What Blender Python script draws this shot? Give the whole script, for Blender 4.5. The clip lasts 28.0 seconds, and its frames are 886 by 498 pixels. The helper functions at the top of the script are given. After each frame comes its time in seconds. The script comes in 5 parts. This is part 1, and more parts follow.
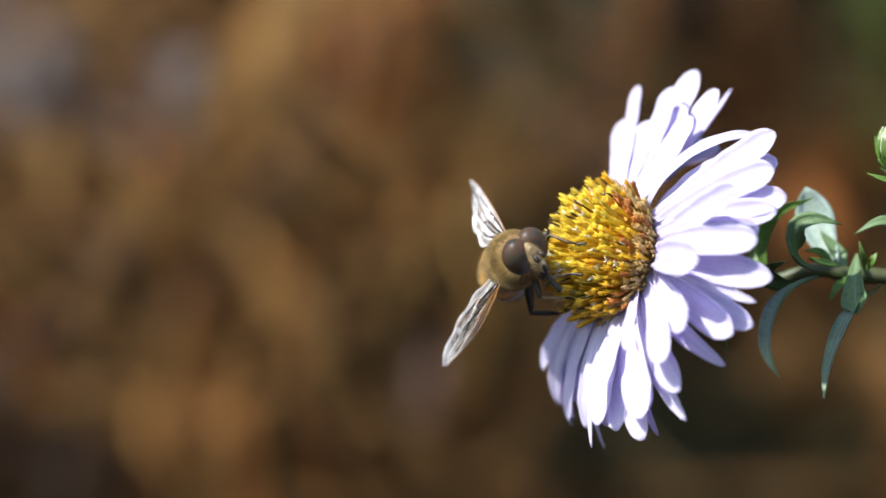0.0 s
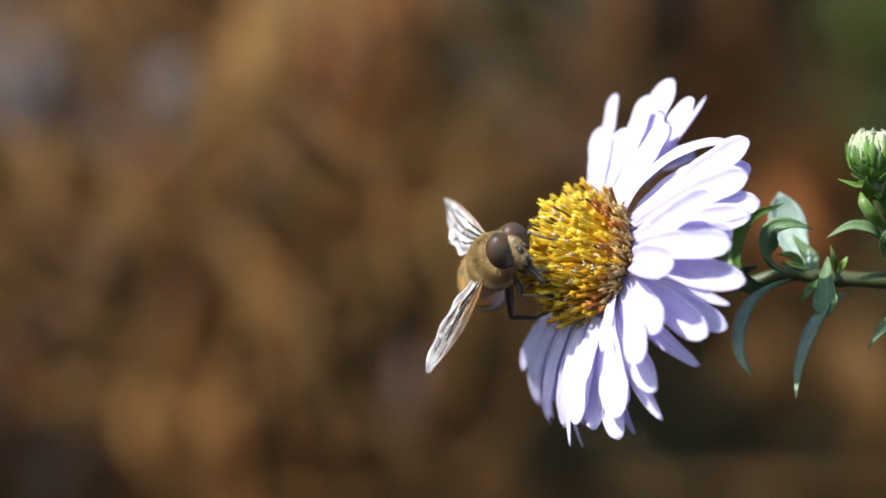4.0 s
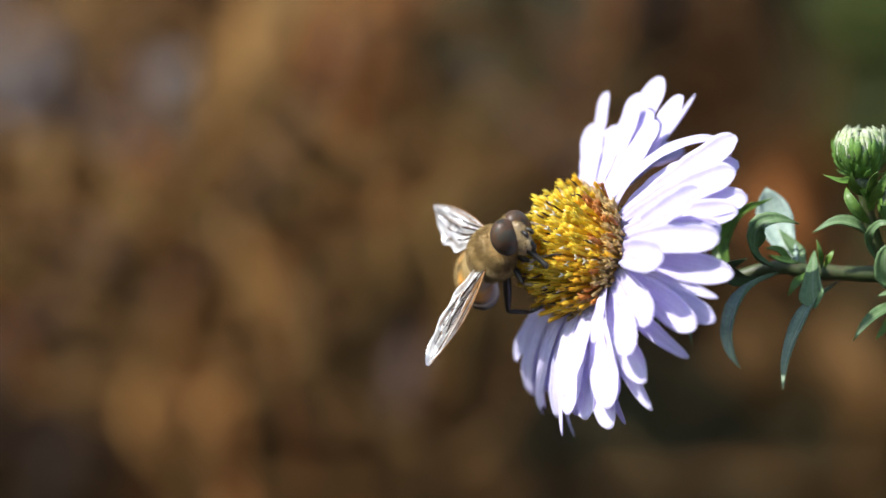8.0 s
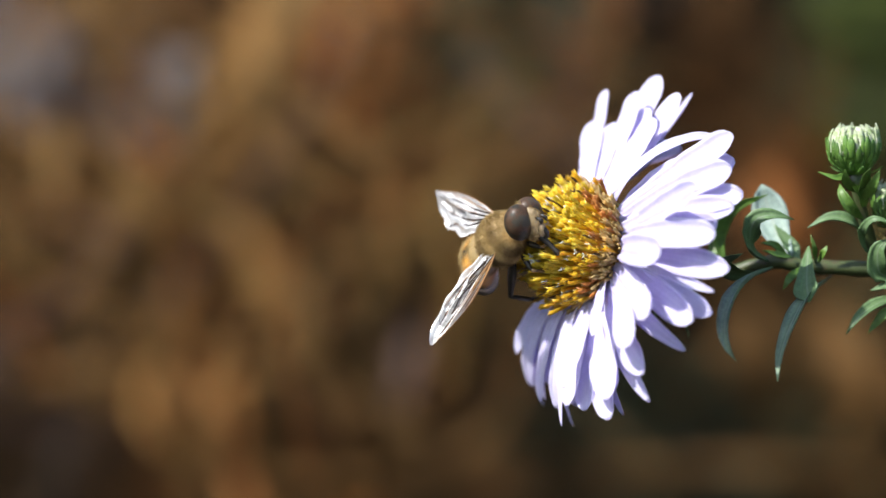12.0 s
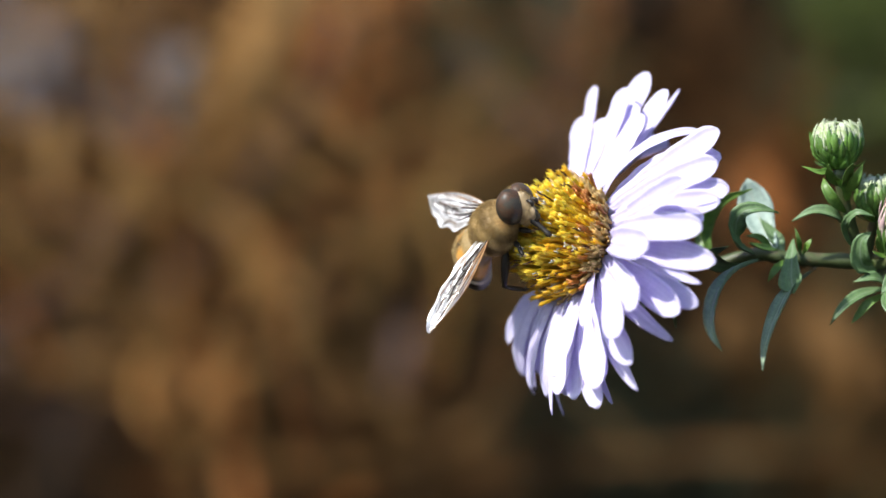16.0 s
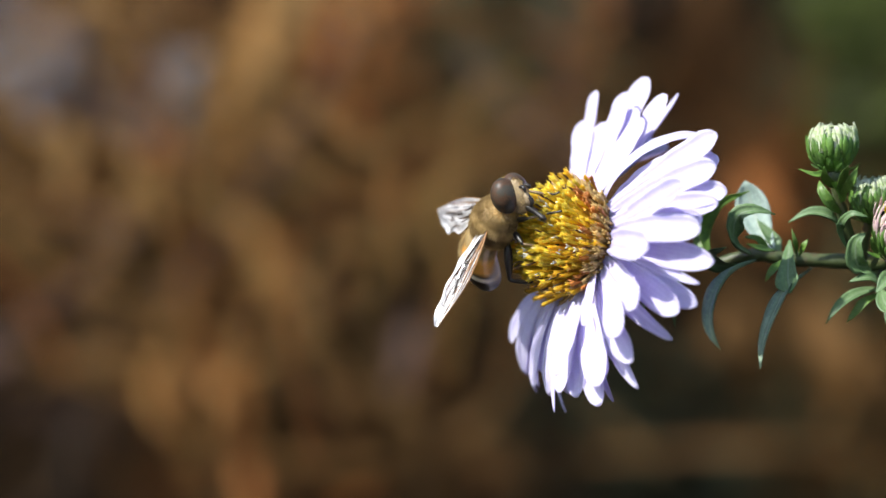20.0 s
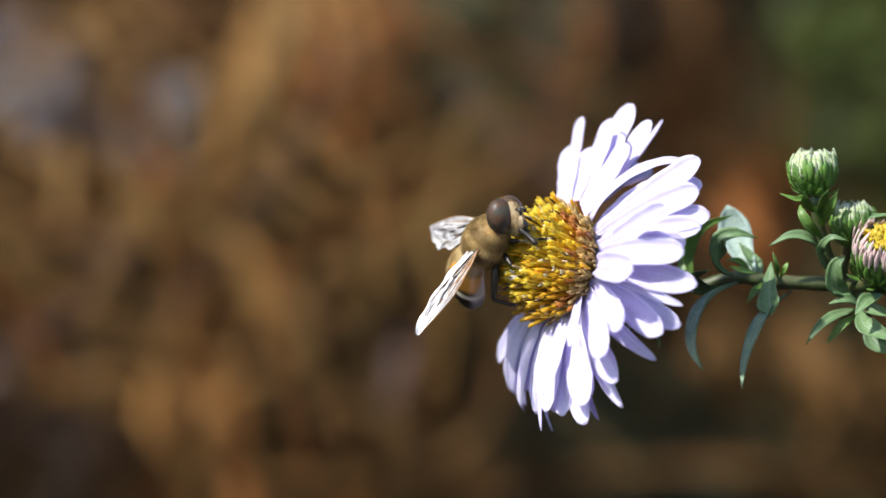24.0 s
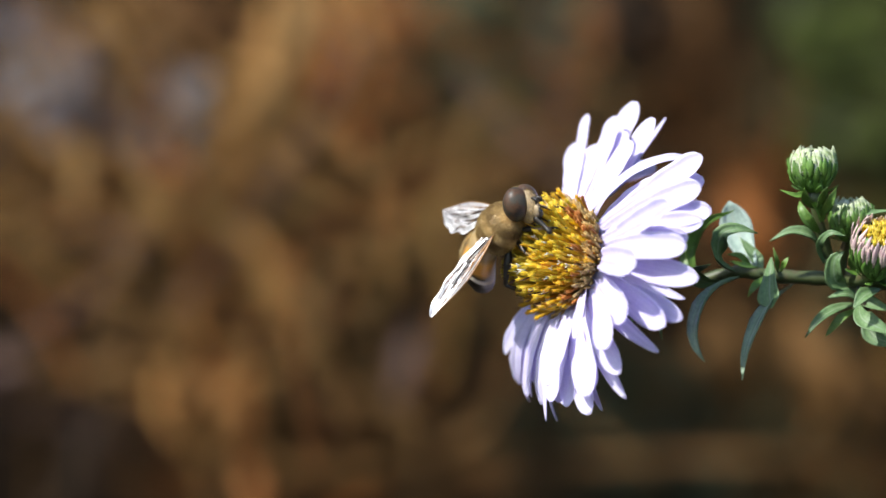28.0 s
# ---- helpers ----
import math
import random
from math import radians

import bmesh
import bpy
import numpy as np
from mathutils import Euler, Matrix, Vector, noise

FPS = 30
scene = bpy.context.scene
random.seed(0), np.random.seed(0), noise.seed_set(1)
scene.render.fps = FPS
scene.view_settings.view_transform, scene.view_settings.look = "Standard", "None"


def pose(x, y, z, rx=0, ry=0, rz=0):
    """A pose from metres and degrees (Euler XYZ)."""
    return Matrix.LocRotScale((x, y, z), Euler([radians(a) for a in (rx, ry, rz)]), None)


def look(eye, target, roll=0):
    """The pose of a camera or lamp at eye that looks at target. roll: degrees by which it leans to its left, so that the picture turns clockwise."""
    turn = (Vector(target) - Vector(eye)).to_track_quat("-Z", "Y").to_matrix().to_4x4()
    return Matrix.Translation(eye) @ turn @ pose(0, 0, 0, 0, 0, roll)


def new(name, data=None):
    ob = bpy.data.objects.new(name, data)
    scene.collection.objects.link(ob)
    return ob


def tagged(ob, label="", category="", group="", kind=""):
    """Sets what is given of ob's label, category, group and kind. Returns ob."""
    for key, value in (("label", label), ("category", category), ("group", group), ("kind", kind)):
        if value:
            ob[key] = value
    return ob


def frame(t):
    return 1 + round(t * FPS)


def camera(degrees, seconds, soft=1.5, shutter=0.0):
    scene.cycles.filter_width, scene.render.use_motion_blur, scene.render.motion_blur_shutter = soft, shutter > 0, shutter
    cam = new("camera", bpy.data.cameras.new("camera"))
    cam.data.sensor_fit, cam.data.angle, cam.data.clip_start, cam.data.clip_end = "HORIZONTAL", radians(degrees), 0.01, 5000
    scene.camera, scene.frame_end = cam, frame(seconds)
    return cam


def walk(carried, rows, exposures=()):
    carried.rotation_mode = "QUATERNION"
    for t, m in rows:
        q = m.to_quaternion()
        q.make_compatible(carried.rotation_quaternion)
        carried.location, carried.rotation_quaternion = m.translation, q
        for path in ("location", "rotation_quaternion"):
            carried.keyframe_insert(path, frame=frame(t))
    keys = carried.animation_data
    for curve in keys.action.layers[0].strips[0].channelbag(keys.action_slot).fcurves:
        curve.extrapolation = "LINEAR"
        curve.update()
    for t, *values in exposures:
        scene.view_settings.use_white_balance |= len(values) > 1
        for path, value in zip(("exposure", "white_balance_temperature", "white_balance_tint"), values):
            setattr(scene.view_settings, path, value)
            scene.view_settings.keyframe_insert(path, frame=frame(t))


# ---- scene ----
MM = 0.001
STAND = 0.8976          # the camera's stand-off late in the shot
GRID = 0.06 * MM        # plan unit in the flower's plane


def site(u, v, away=0.0):
    """A place on the plan: u to the right, v down, in plan units; away: millimetres behind the flower's plane."""
    s = 1 + away * MM / STAND
    return Vector(((u - 784) * GRID * s, away * MM, (441 - v) * GRID * s))


# ---- camera: a long lens held by hand, drawing slowly back from the flower ----
cam = camera(6, 28.0, soft=1.5)
CAMERA_ROWS = [
    (0, -3.20, 772.3, 0.173, 0.149, 0.238), (0.5, -3.14, 774.9, 0.173, 0.169, 0.239), (1, -3.07, 777.2, 0.183, 0.199, 0.238),
    (1.5, -3.01, 779.8, 0.189, 0.238, 0.231), (2, -2.94, 782.7, 0.194, 0.257, 0.210), (2.5, -2.88, 785.6, 0.189, 0.246, 0.178),
    (3, -2.82, 788.2, 0.180, 0.220, 0.142), (3.5, -2.75, 791.0, 0.166, 0.184, 0.118), (5.5, -2.50, 800.2, 0.143, 0.204, 0.092),
    (6, -2.43, 802.3, 0.126, 0.172, 0.091), (6.5, -2.37, 804.9, 0.110, 0.134, 0.094), (7, -2.30, 807.2, 0.092, 0.116, 0.090),
    (7.5, -2.24, 809.1, 0.086, 0.132, 0.084), (8, -2.18, 812.3, 0.079, 0.150, 0.077), (8.5, -2.11, 814.2, 0.061, 0.146, 0.062),
    (9, -2.05, 816.4, 0.042, 0.135, 0.049), (9.5, -1.98, 819.3, 0.017, 0.115, 0.047), (10, -1.92, 821.6, -0.010, 0.070, 0.054),
    (10.5, -1.86, 824.2, -0.036, 0.012, 0.070), (11, -1.79, 826.1, -0.035, -0.017, 0.079), (11.5, -1.73, 828.6, -0.010, 0.005, 0.089),
    (12, -1.66, 830.8, 0.004, 0.046, 0.092), (12.5, -1.60, 833.9, 0.002, 0.066, 0.092), (14.5, -1.34, 843.4, -0.062, 0.085, 0.071),
    (15, -1.28, 845.7, -0.072, 0.066, 0.065), (15.5, -1.22, 848.3, -0.075, 0.049, 0.053), (16, -1.15, 850.7, -0.080, 0.050, 0.043),
    (16.5, -1.09, 852.9, -0.089, 0.054, 0.045), (17, -1.02, 855.5, -0.103, 0.046, 0.046), (17.5, -0.96, 858.3, -0.118, 0.056, 0.054),
    (18, -0.90, 860.8, -0.130, 0.088, 0.068), (18.5, -0.83, 862.8, -0.132, 0.114, 0.069), (19, -0.77, 865.4, -0.127, 0.141, 0.074),
    (19.5, -0.70, 867.9, -0.120, 0.177, 0.080), (20, -0.64, 870.3, -0.101, 0.201, 0.072), (20.5, -0.58, 873.7, -0.073, 0.197, 0.062),
    (21, -0.51, 875.7, -0.061, 0.168, 0.042), (21.5, -0.45, 879.3, -0.049, 0.123, 0.026), (23.5, -0.19, 890.3, 0.013, 0.139, 0.006),
    (24, -0.13, 892.2, 0.019, 0.129, 0.001), (24.5, -0.06, 894.6, 0.019, 0.109, -0.002), (25, -0.00, 897.4, 0.002, 0.084, -0.001),
    (25.5, -0.00, 900.1, -0.018, 0.079, 0.005), (26, -0.00, 903.3, -0.035, 0.089, 0.008), (26.5, -0.00, 905.6, -0.033, 0.089, 0.013),
    (27, -0.00, 908.3, -0.023, 0.070, 0.024), (27.5, -0.00, 910.6, -0.022, 0.014, 0.040), (28, -0.00, 913.0, -0.031, -0.086, 0.054)]          # seconds; mm up, mm back; degrees of tilt, roll, pan
walk(cam, [(t, pose(0, -back * MM, up * MM, 90 + tilt, roll, pan)) for t, up, back, tilt, roll, pan in CAMERA_ROWS])

# ---- light: a high autumn sun from the flower's side, blue sky ----
SUN_WAY = Vector((-0.56, -0.42, 0.71)).normalized()
sky_world = bpy.data.worlds.new("sky")
scene.world = sky_world
sky_world.use_nodes = True
sky_tree = sky_world.node_tree
sky_node = sky_tree.nodes.new("ShaderNodeTexSky")
sky_node.sky_type, sky_node.sun_disc = "NISHITA", False
sky_node.sun_elevation = math.asin(SUN_WAY.z)
sky_node.sun_rotation = math.atan2(SUN_WAY.x, SUN_WAY.y)
sky_tree.links.new(sky_node.outputs[0], sky_tree.nodes["Background"].inputs[0])
sky_tree.nodes["Background"].inputs[1].default_value = 0.15
sun = new("sun", bpy.data.lights.new("sun", "SUN"))
sun.data.energy, sun.data.angle, sun.data.color = 4.8, radians(1.5), (1.0, 0.97, 0.95)
sun.matrix_world = look(SUN_WAY * 5, (0, 0, 0))
scene.view_settings.exposure = 0.62


# ---- materials ----
def ramp_of(tree, source, stops):
    ramp = tree.nodes.new("ShaderNodeValToRGB")
    while len(ramp.color_ramp.elements) < len(stops):
        ramp.color_ramp.elements.new(0.5)
    for e, (p, c) in zip(ramp.color_ramp.elements, stops):
        e.position, e.color = p, (*c, 1)
    tree.links.new(source, ramp.inputs[0])
    return ramp.outputs[0]


def noise_of(tree, size, detail=4.0, stretch=(1, 1, 1), rough=0.6):
    """Noise whose grains are about size metres wide, in the object's space."""
    coord = tree.nodes.new("ShaderNodeTexCoord")
    mapping = tree.nodes.new("ShaderNodeMapping")
    mapping.inputs["Scale"].default_value = stretch
    tree.links.new(coord.outputs["Object"], mapping.inputs[0])
    n = tree.nodes.new("ShaderNodeTexNoise")
    n.inputs["Scale"].default_value = 1 / size
    n.inputs["Detail"].default_value = detail
    n.inputs["Roughness"].default_value = rough
    tree.links.new(mapping.outputs[0], n.inputs["Vector"])
    return n.outputs["Fac"]


def mixed(tree, a, b, fac, mode="MIX"):
    m = tree.nodes.new("ShaderNodeMix")
    m.data_type, m.blend_type = "RGBA", mode
    for socket, value in ((m.inputs[0], fac), (m.inputs[6], a), (m.inputs[7], b)):
        if isinstance(value, bpy.types.NodeSocket):
            tree.links.new(value, socket)
        else:
            socket.default_value = value if isinstance(value, float) else (*value, 1)
    return m.outputs[2]


def surface(name, stops, size, rough=0.6, bump=0.2, fine=None, stretch=(1, 1, 1), vary=0.0, thin=0.0, thin_tint=None, gloss=0.5, metal=0.0, grainy=0.28, streaks=0.0, rib=None):
    """A material: a ramp over coarse noise, finer grain on it, relief, a shift of tone from object to object,
    and light let through (thin) where it is a leaf or a petal."""
    m = bpy.data.materials.new(name)
    m.use_nodes = True
    t = m.node_tree
    p = t.nodes["Principled BSDF"]
    coarse = noise_of(t, size, stretch=stretch)
    colour = ramp_of(t, coarse, stops)
    grain = noise_of(t, fine or size * 0.18, 3.0, stretch)
    dark = ramp_of(t, grain, [(0.3, (1 - grainy,) * 3), (0.7, (1 + grainy * 0.4,) * 3)])
    colour = mixed(t, colour, dark, 1.0, "MULTIPLY")
    if vary:
        info = t.nodes.new("ShaderNodeObjectInfo")
        tone = ramp_of(t, info.outputs["Random"], [(0.0, (1 - vary,) * 3), (1.0, (1 + vary, 1 + vary * 0.85, 1 + vary * 0.6))])
        colour = mixed(t, colour, tone, 1.0, "MULTIPLY")
    if streaks or rib:
        chart = t.nodes.new("ShaderNodeUVMap")
        if streaks:
            span = t.nodes.new("ShaderNodeMapping")
            span.inputs["Scale"].default_value = (11, 0.9, 1)
            t.links.new(chart.outputs[0], span.inputs[0])
            lines = t.nodes.new("ShaderNodeTexNoise")
            lines.inputs["Scale"].default_value, lines.inputs["Detail"].default_value = 1.0, 2.0
            t.links.new(span.outputs[0], lines.inputs["Vector"])
            tone = ramp_of(t, lines.outputs["Fac"], [(0.35, (1 - streaks, 1 - streaks * 1.15, 1 - streaks * 0.6)), (0.6, (1, 1, 1))])
            colour = mixed(t, colour, tone, 1.0, "MULTIPLY")
        if rib:
            part_uv = t.nodes.new("ShaderNodeSeparateXYZ")
            t.links.new(chart.outputs[0], part_uv.inputs[0])
            line = ramp_of(t, part_uv.outputs["X"], [(0.44, (0, 0, 0)), (0.49, (1, 1, 1)), (0.51, (1, 1, 1)), (0.56, (0, 0, 0))])
            colour = mixed(t, colour, rib, line)
    t.links.new(colour, p.inputs["Base Color"])
    p.inputs["Roughness"].default_value = rough
    p.inputs["Metallic"].default_value = metal
    p.inputs["Specular IOR Level"].default_value = gloss
    if bump:
        b = t.nodes.new("ShaderNodeBump")
        b.inputs["Strength"].default_value = bump
        b.inputs["Distance"].default_value = (fine or size * 0.18) * 0.4
        t.links.new(grain, b.inputs["Height"])
        t.links.new(b.outputs[0], p.inputs["Normal"])
    if thin:
        glow = t.nodes.new("ShaderNodeBsdfTranslucent")
        if thin_tint:
            t.links.new(mixed(t, colour, thin_tint, 1.0, "MULTIPLY"), glow.inputs[0])
        else:
            t.links.new(colour, glow.inputs[0])
        mix = t.nodes.new("ShaderNodeMixShader")
        mix.inputs[0].default_value = thin
        t.links.new(p.outputs[0], mix.inputs[1])
        t.links.new(glow.outputs[0], mix.inputs[2])
        t.links.new(mix.outputs[0], t.nodes["Material Output"].inputs[0])
    return m


PETAL = surface("petal", [(0.3, (0.775, 0.745, 0.92)), (0.7, (0.85, 0.83, 0.955))], 4 * MM, 0.55, 0.08, 0.5 * MM, vary=0.05, thin=0.48, thin_tint=(0.93, 0.885, 1.0), gloss=0.3, grainy=0.05, streaks=0.08)
FLORET_YELLOW = surface("floret_yellow", [(0.3, (0.95, 0.72, 0.04)), (0.7, (0.98, 0.88, 0.18))], 0.8 * MM, 0.2, 0.1, vary=0.14, thin=0.6)
FLORET_AMBER = surface("floret_amber", [(0.3, (0.88, 0.54, 0.02)), (0.7, (0.95, 0.68, 0.06))], 0.8 * MM, 0.3, 0.1, vary=0.22, thin=0.45)
FLORET_RUST = surface("floret_rust", [(0.3, (0.33, 0.105, 0.016)), (0.7, (0.54, 0.21, 0.035))], 0.8 * MM, 0.55, 0.1, vary=0.3, thin=0.1)
FLORET_STALK = surface("floret_stalk", [(0.3, (0.74, 0.44, 0.05)), (0.7, (0.88, 0.60, 0.12))], 0.8 * MM, 0.5, 0.1, vary=0.25, thin=0.45)
FRINGE = surface("floret_fringe", [(0.3, (0.62, 0.41, 0.13)), (0.7, (0.80, 0.60, 0.27))], 0.8 * MM, 0.6, 0.1, vary=0.25, thin=0.3)
FLORET_UNDER = surface("floret_under", [(0.3, (0.52, 0.26, 0.02)), (0.7, (0.74, 0.42, 0.04))], 0.8 * MM, 0.7, 0.2)
ANTHER = surface("anther", [(0.3, (0.05, 0.022, 0.008)), (0.7, (0.11, 0.05, 0.018))], 0.5 * MM, 0.5, 0.1, vary=0.3)
# cream white stands in for glints among the florets
STIGMA_GLINT = surface("stigma", [(0.3, (0.80, 0.76, 0.60)), (0.7, (0.90, 0.88, 0.80))], 0.5 * MM, 0.25, 0.1, thin=0.2)
STEM = surface("stem", [(0.3, (0.044, 0.068, 0.0192)), (0.55, (0.068, 0.088, 0.0272)), (0.7, (0.088, 0.0496, 0.0288))], 3 * MM, 0.5, 0.25, 0.25 * MM)
LEAF = surface("leaf", [(0.3, (0.105, 0.205, 0.07)), (0.7, (0.21, 0.345, 0.14))], 3 * MM, 0.5, 0.3, 0.35 * MM, vary=0.12, thin=0.2, thin_tint=(1.0, 1.15, 0.5), gloss=0.45, rib=(0.22, 0.30, 0.17), streaks=0.2)
LEAF_PALE = surface("leaf_pale", [(0.3, (0.312, 0.442, 0.351)), (0.7, (0.468, 0.598, 0.494))], 3 * MM, 0.5, 0.25, 0.35 * MM, thin=0.2, rib=(0.42, 0.50, 0.40), streaks=0.12)
# paler copy of leaf: sunlight put into the colour of two hanging leaves
LEAF_SUNLIT = surface("leaf_under", [(0.3, (0.21, 0.31, 0.18)), (0.7, (0.32, 0.43, 0.27))], 3 * MM, 0.5, 0.25, 0.35 * MM, thin=0.25, thin_tint=(1.0, 1.15, 0.5), rib=(0.38, 0.46, 0.32), streaks=0.2)
LEAF_YOUNG = surface("leaf_young", [(0.3, (0.09, 0.20, 0.03)), (0.7, (0.19, 0.33, 0.06))], 2 * MM, 0.45, 0.2, 0.3 * MM, vary=0.15, thin=0.25)
BRACT = surface("bract", [(0.3, (0.06, 0.165, 0.022)), (0.7, (0.17, 0.31, 0.06))], 1.2 * MM, 0.5, 0.2, vary=0.3, thin=0.2)
BUD_TIP = surface("bud_tip", [(0.35, (0.30, 0.42, 0.14)), (0.58, (0.80, 0.80, 0.68))], 1.0 * MM, 0.55, 0.1, vary=0.1, thin=0.25)
BUD_PINK = surface("bud_pink", [(0.35, (0.68, 0.46, 0.50)), (0.58, (0.84, 0.74, 0.60))], 1.4 * MM, 0.55, 0.1, vary=0.18, thin=0.25)
THORAX = surface("fly_thorax", [(0.3, (0.47, 0.32, 0.125)), (0.7, (0.70, 0.51, 0.235))], 1.2 * MM, 0.6, 0.5, 0.12 * MM)
FUR = surface("fly_fur", [(0.32, (0.27, 0.18, 0.065)), (0.5, (0.56, 0.41, 0.17)), (0.68, (0.84, 0.66, 0.33))], 1.6 * MM, 0.5, 0.0, thin=0.4)
EYE = surface("fly_eye", [(0.40, (0.034, 0.030, 0.022)), (0.50, (0.085, 0.046, 0.026)), (0.60, (0.060, 0.053, 0.040))], 2.0 * MM, 0.40, 0.25, 0.07 * MM, gloss=0.22)
FACE = surface("fly_face", [(0.3, (0.28, 0.20, 0.10)), (0.7, (0.50, 0.38, 0.22))], 0.8 * MM, 0.55, 0.2)
CHITIN = surface("fly_chitin", [(0.3, (0.008, 0.007, 0.006)), (0.7, (0.03, 0.022, 0.015))], 0.6 * MM, 0.42, 0.4, gloss=0.5)
SHIN = surface("fly_shin", [(0.3, (0.12, 0.08, 0.035)), (0.7, (0.30, 0.21, 0.10))], 0.6 * MM, 0.45, 0.2)
VEIN = surface("wing_vein", [(0.3, (0.018, 0.010, 0.006)), (0.7, (0.045, 0.026, 0.012))], 0.8 * MM, 0.4, 0.0)
COSTA = surface("wing_costa", [(0.3, (0.24, 0.11, 0.035)), (0.7, (0.42, 0.23, 0.09))], 0.8 * MM, 0.4, 0.0)
# soil near black: the shade between the plants is put into its colour
SHADE_SOIL = surface("soil", [(0.3, (0.003, 0.0018, 0.0009)), (0.5, (0.006, 0.00348, 0.00156)), (0.7, (0.0126, 0.0072, 0.003))], 0.07, 0.95, 0.5, 0.012, gloss=0.05)
DRY = surface("dry_leaf", [(0.3, (0.0696, 0.0356, 0.011)), (0.55, (0.131, 0.0689, 0.022)), (0.75, (0.237, 0.132, 0.0488))], 0.02, 0.75, 0.3, 0.004, vary=0.3, thin=0.2, gloss=0.12)
DRY_RUST = surface("dry_rust", [(0.3, (0.148, 0.052, 0.0112)), (0.7, (0.261, 0.0987, 0.0259))], 0.02, 0.75, 0.3, 0.004, vary=0.2, thin=0.2, gloss=0.12)
DRY_TAN = surface("dry_tan", [(0.3, (0.178, 0.0999, 0.0315)), (0.7, (0.287, 0.176, 0.0668))], 0.02, 0.75, 0.3, 0.004, vary=0.2, thin=0.2, gloss=0.12)
DRY_GREY = surface("dry_grey", [(0.3, (0.0886, 0.0788, 0.0821)), (0.7, (0.152, 0.137, 0.142))], 0.02, 0.6, 0.3, 0.004, vary=0.15, thin=0.15)
# dry leaf again in near black: gap shade put into the colour
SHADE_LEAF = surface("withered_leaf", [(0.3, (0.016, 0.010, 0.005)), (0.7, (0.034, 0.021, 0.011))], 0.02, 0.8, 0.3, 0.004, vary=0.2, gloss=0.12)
GREEN_FAR = surface("green_leaf", [(0.3, (0.0702, 0.0986, 0.0228)), (0.7, (0.14, 0.171, 0.0436))], 0.02, 0.6, 0.3, 0.004, vary=0.3, thin=0.25, gloss=0.12)
DRY_STRAW = surface("dry_straw", [(0.3, (0.204, 0.103, 0.0293)), (0.7, (0.341, 0.195, 0.0639))], 0.02, 0.7, 0.3, 0.004, vary=0.35, thin=0.2, gloss=0.15)
DRY_OCHRE = surface("dry_ochre", [(0.3, (0.197, 0.11, 0.025)), (0.7, (0.299, 0.178, 0.0453))], 0.02, 0.75, 0.3, 0.004, vary=0.2, thin=0.2, gloss=0.12)
DRY_MAHOGANY = surface("dry_mahogany", [(0.3, (0.072, 0.0304, 0.0096)), (0.7, (0.12, 0.0522, 0.016))], 0.02, 0.75, 0.3, 0.004, vary=0.2, thin=0.15, gloss=0.12)
DRY_DUSKY = surface("dry_dusky", [(0.3, (0.10, 0.065, 0.055)), (0.7, (0.17, 0.115, 0.10))], 0.02, 0.75, 0.3, 0.004, vary=0.2, thin=0.15, gloss=0.12)
OLIVE_FAR = surface("olive_leaf", [(0.3, (0.045, 0.05, 0.027)), (0.7, (0.085, 0.09, 0.05))], 0.02, 0.7, 0.3, 0.004, vary=0.2, thin=0.2, gloss=0.12)


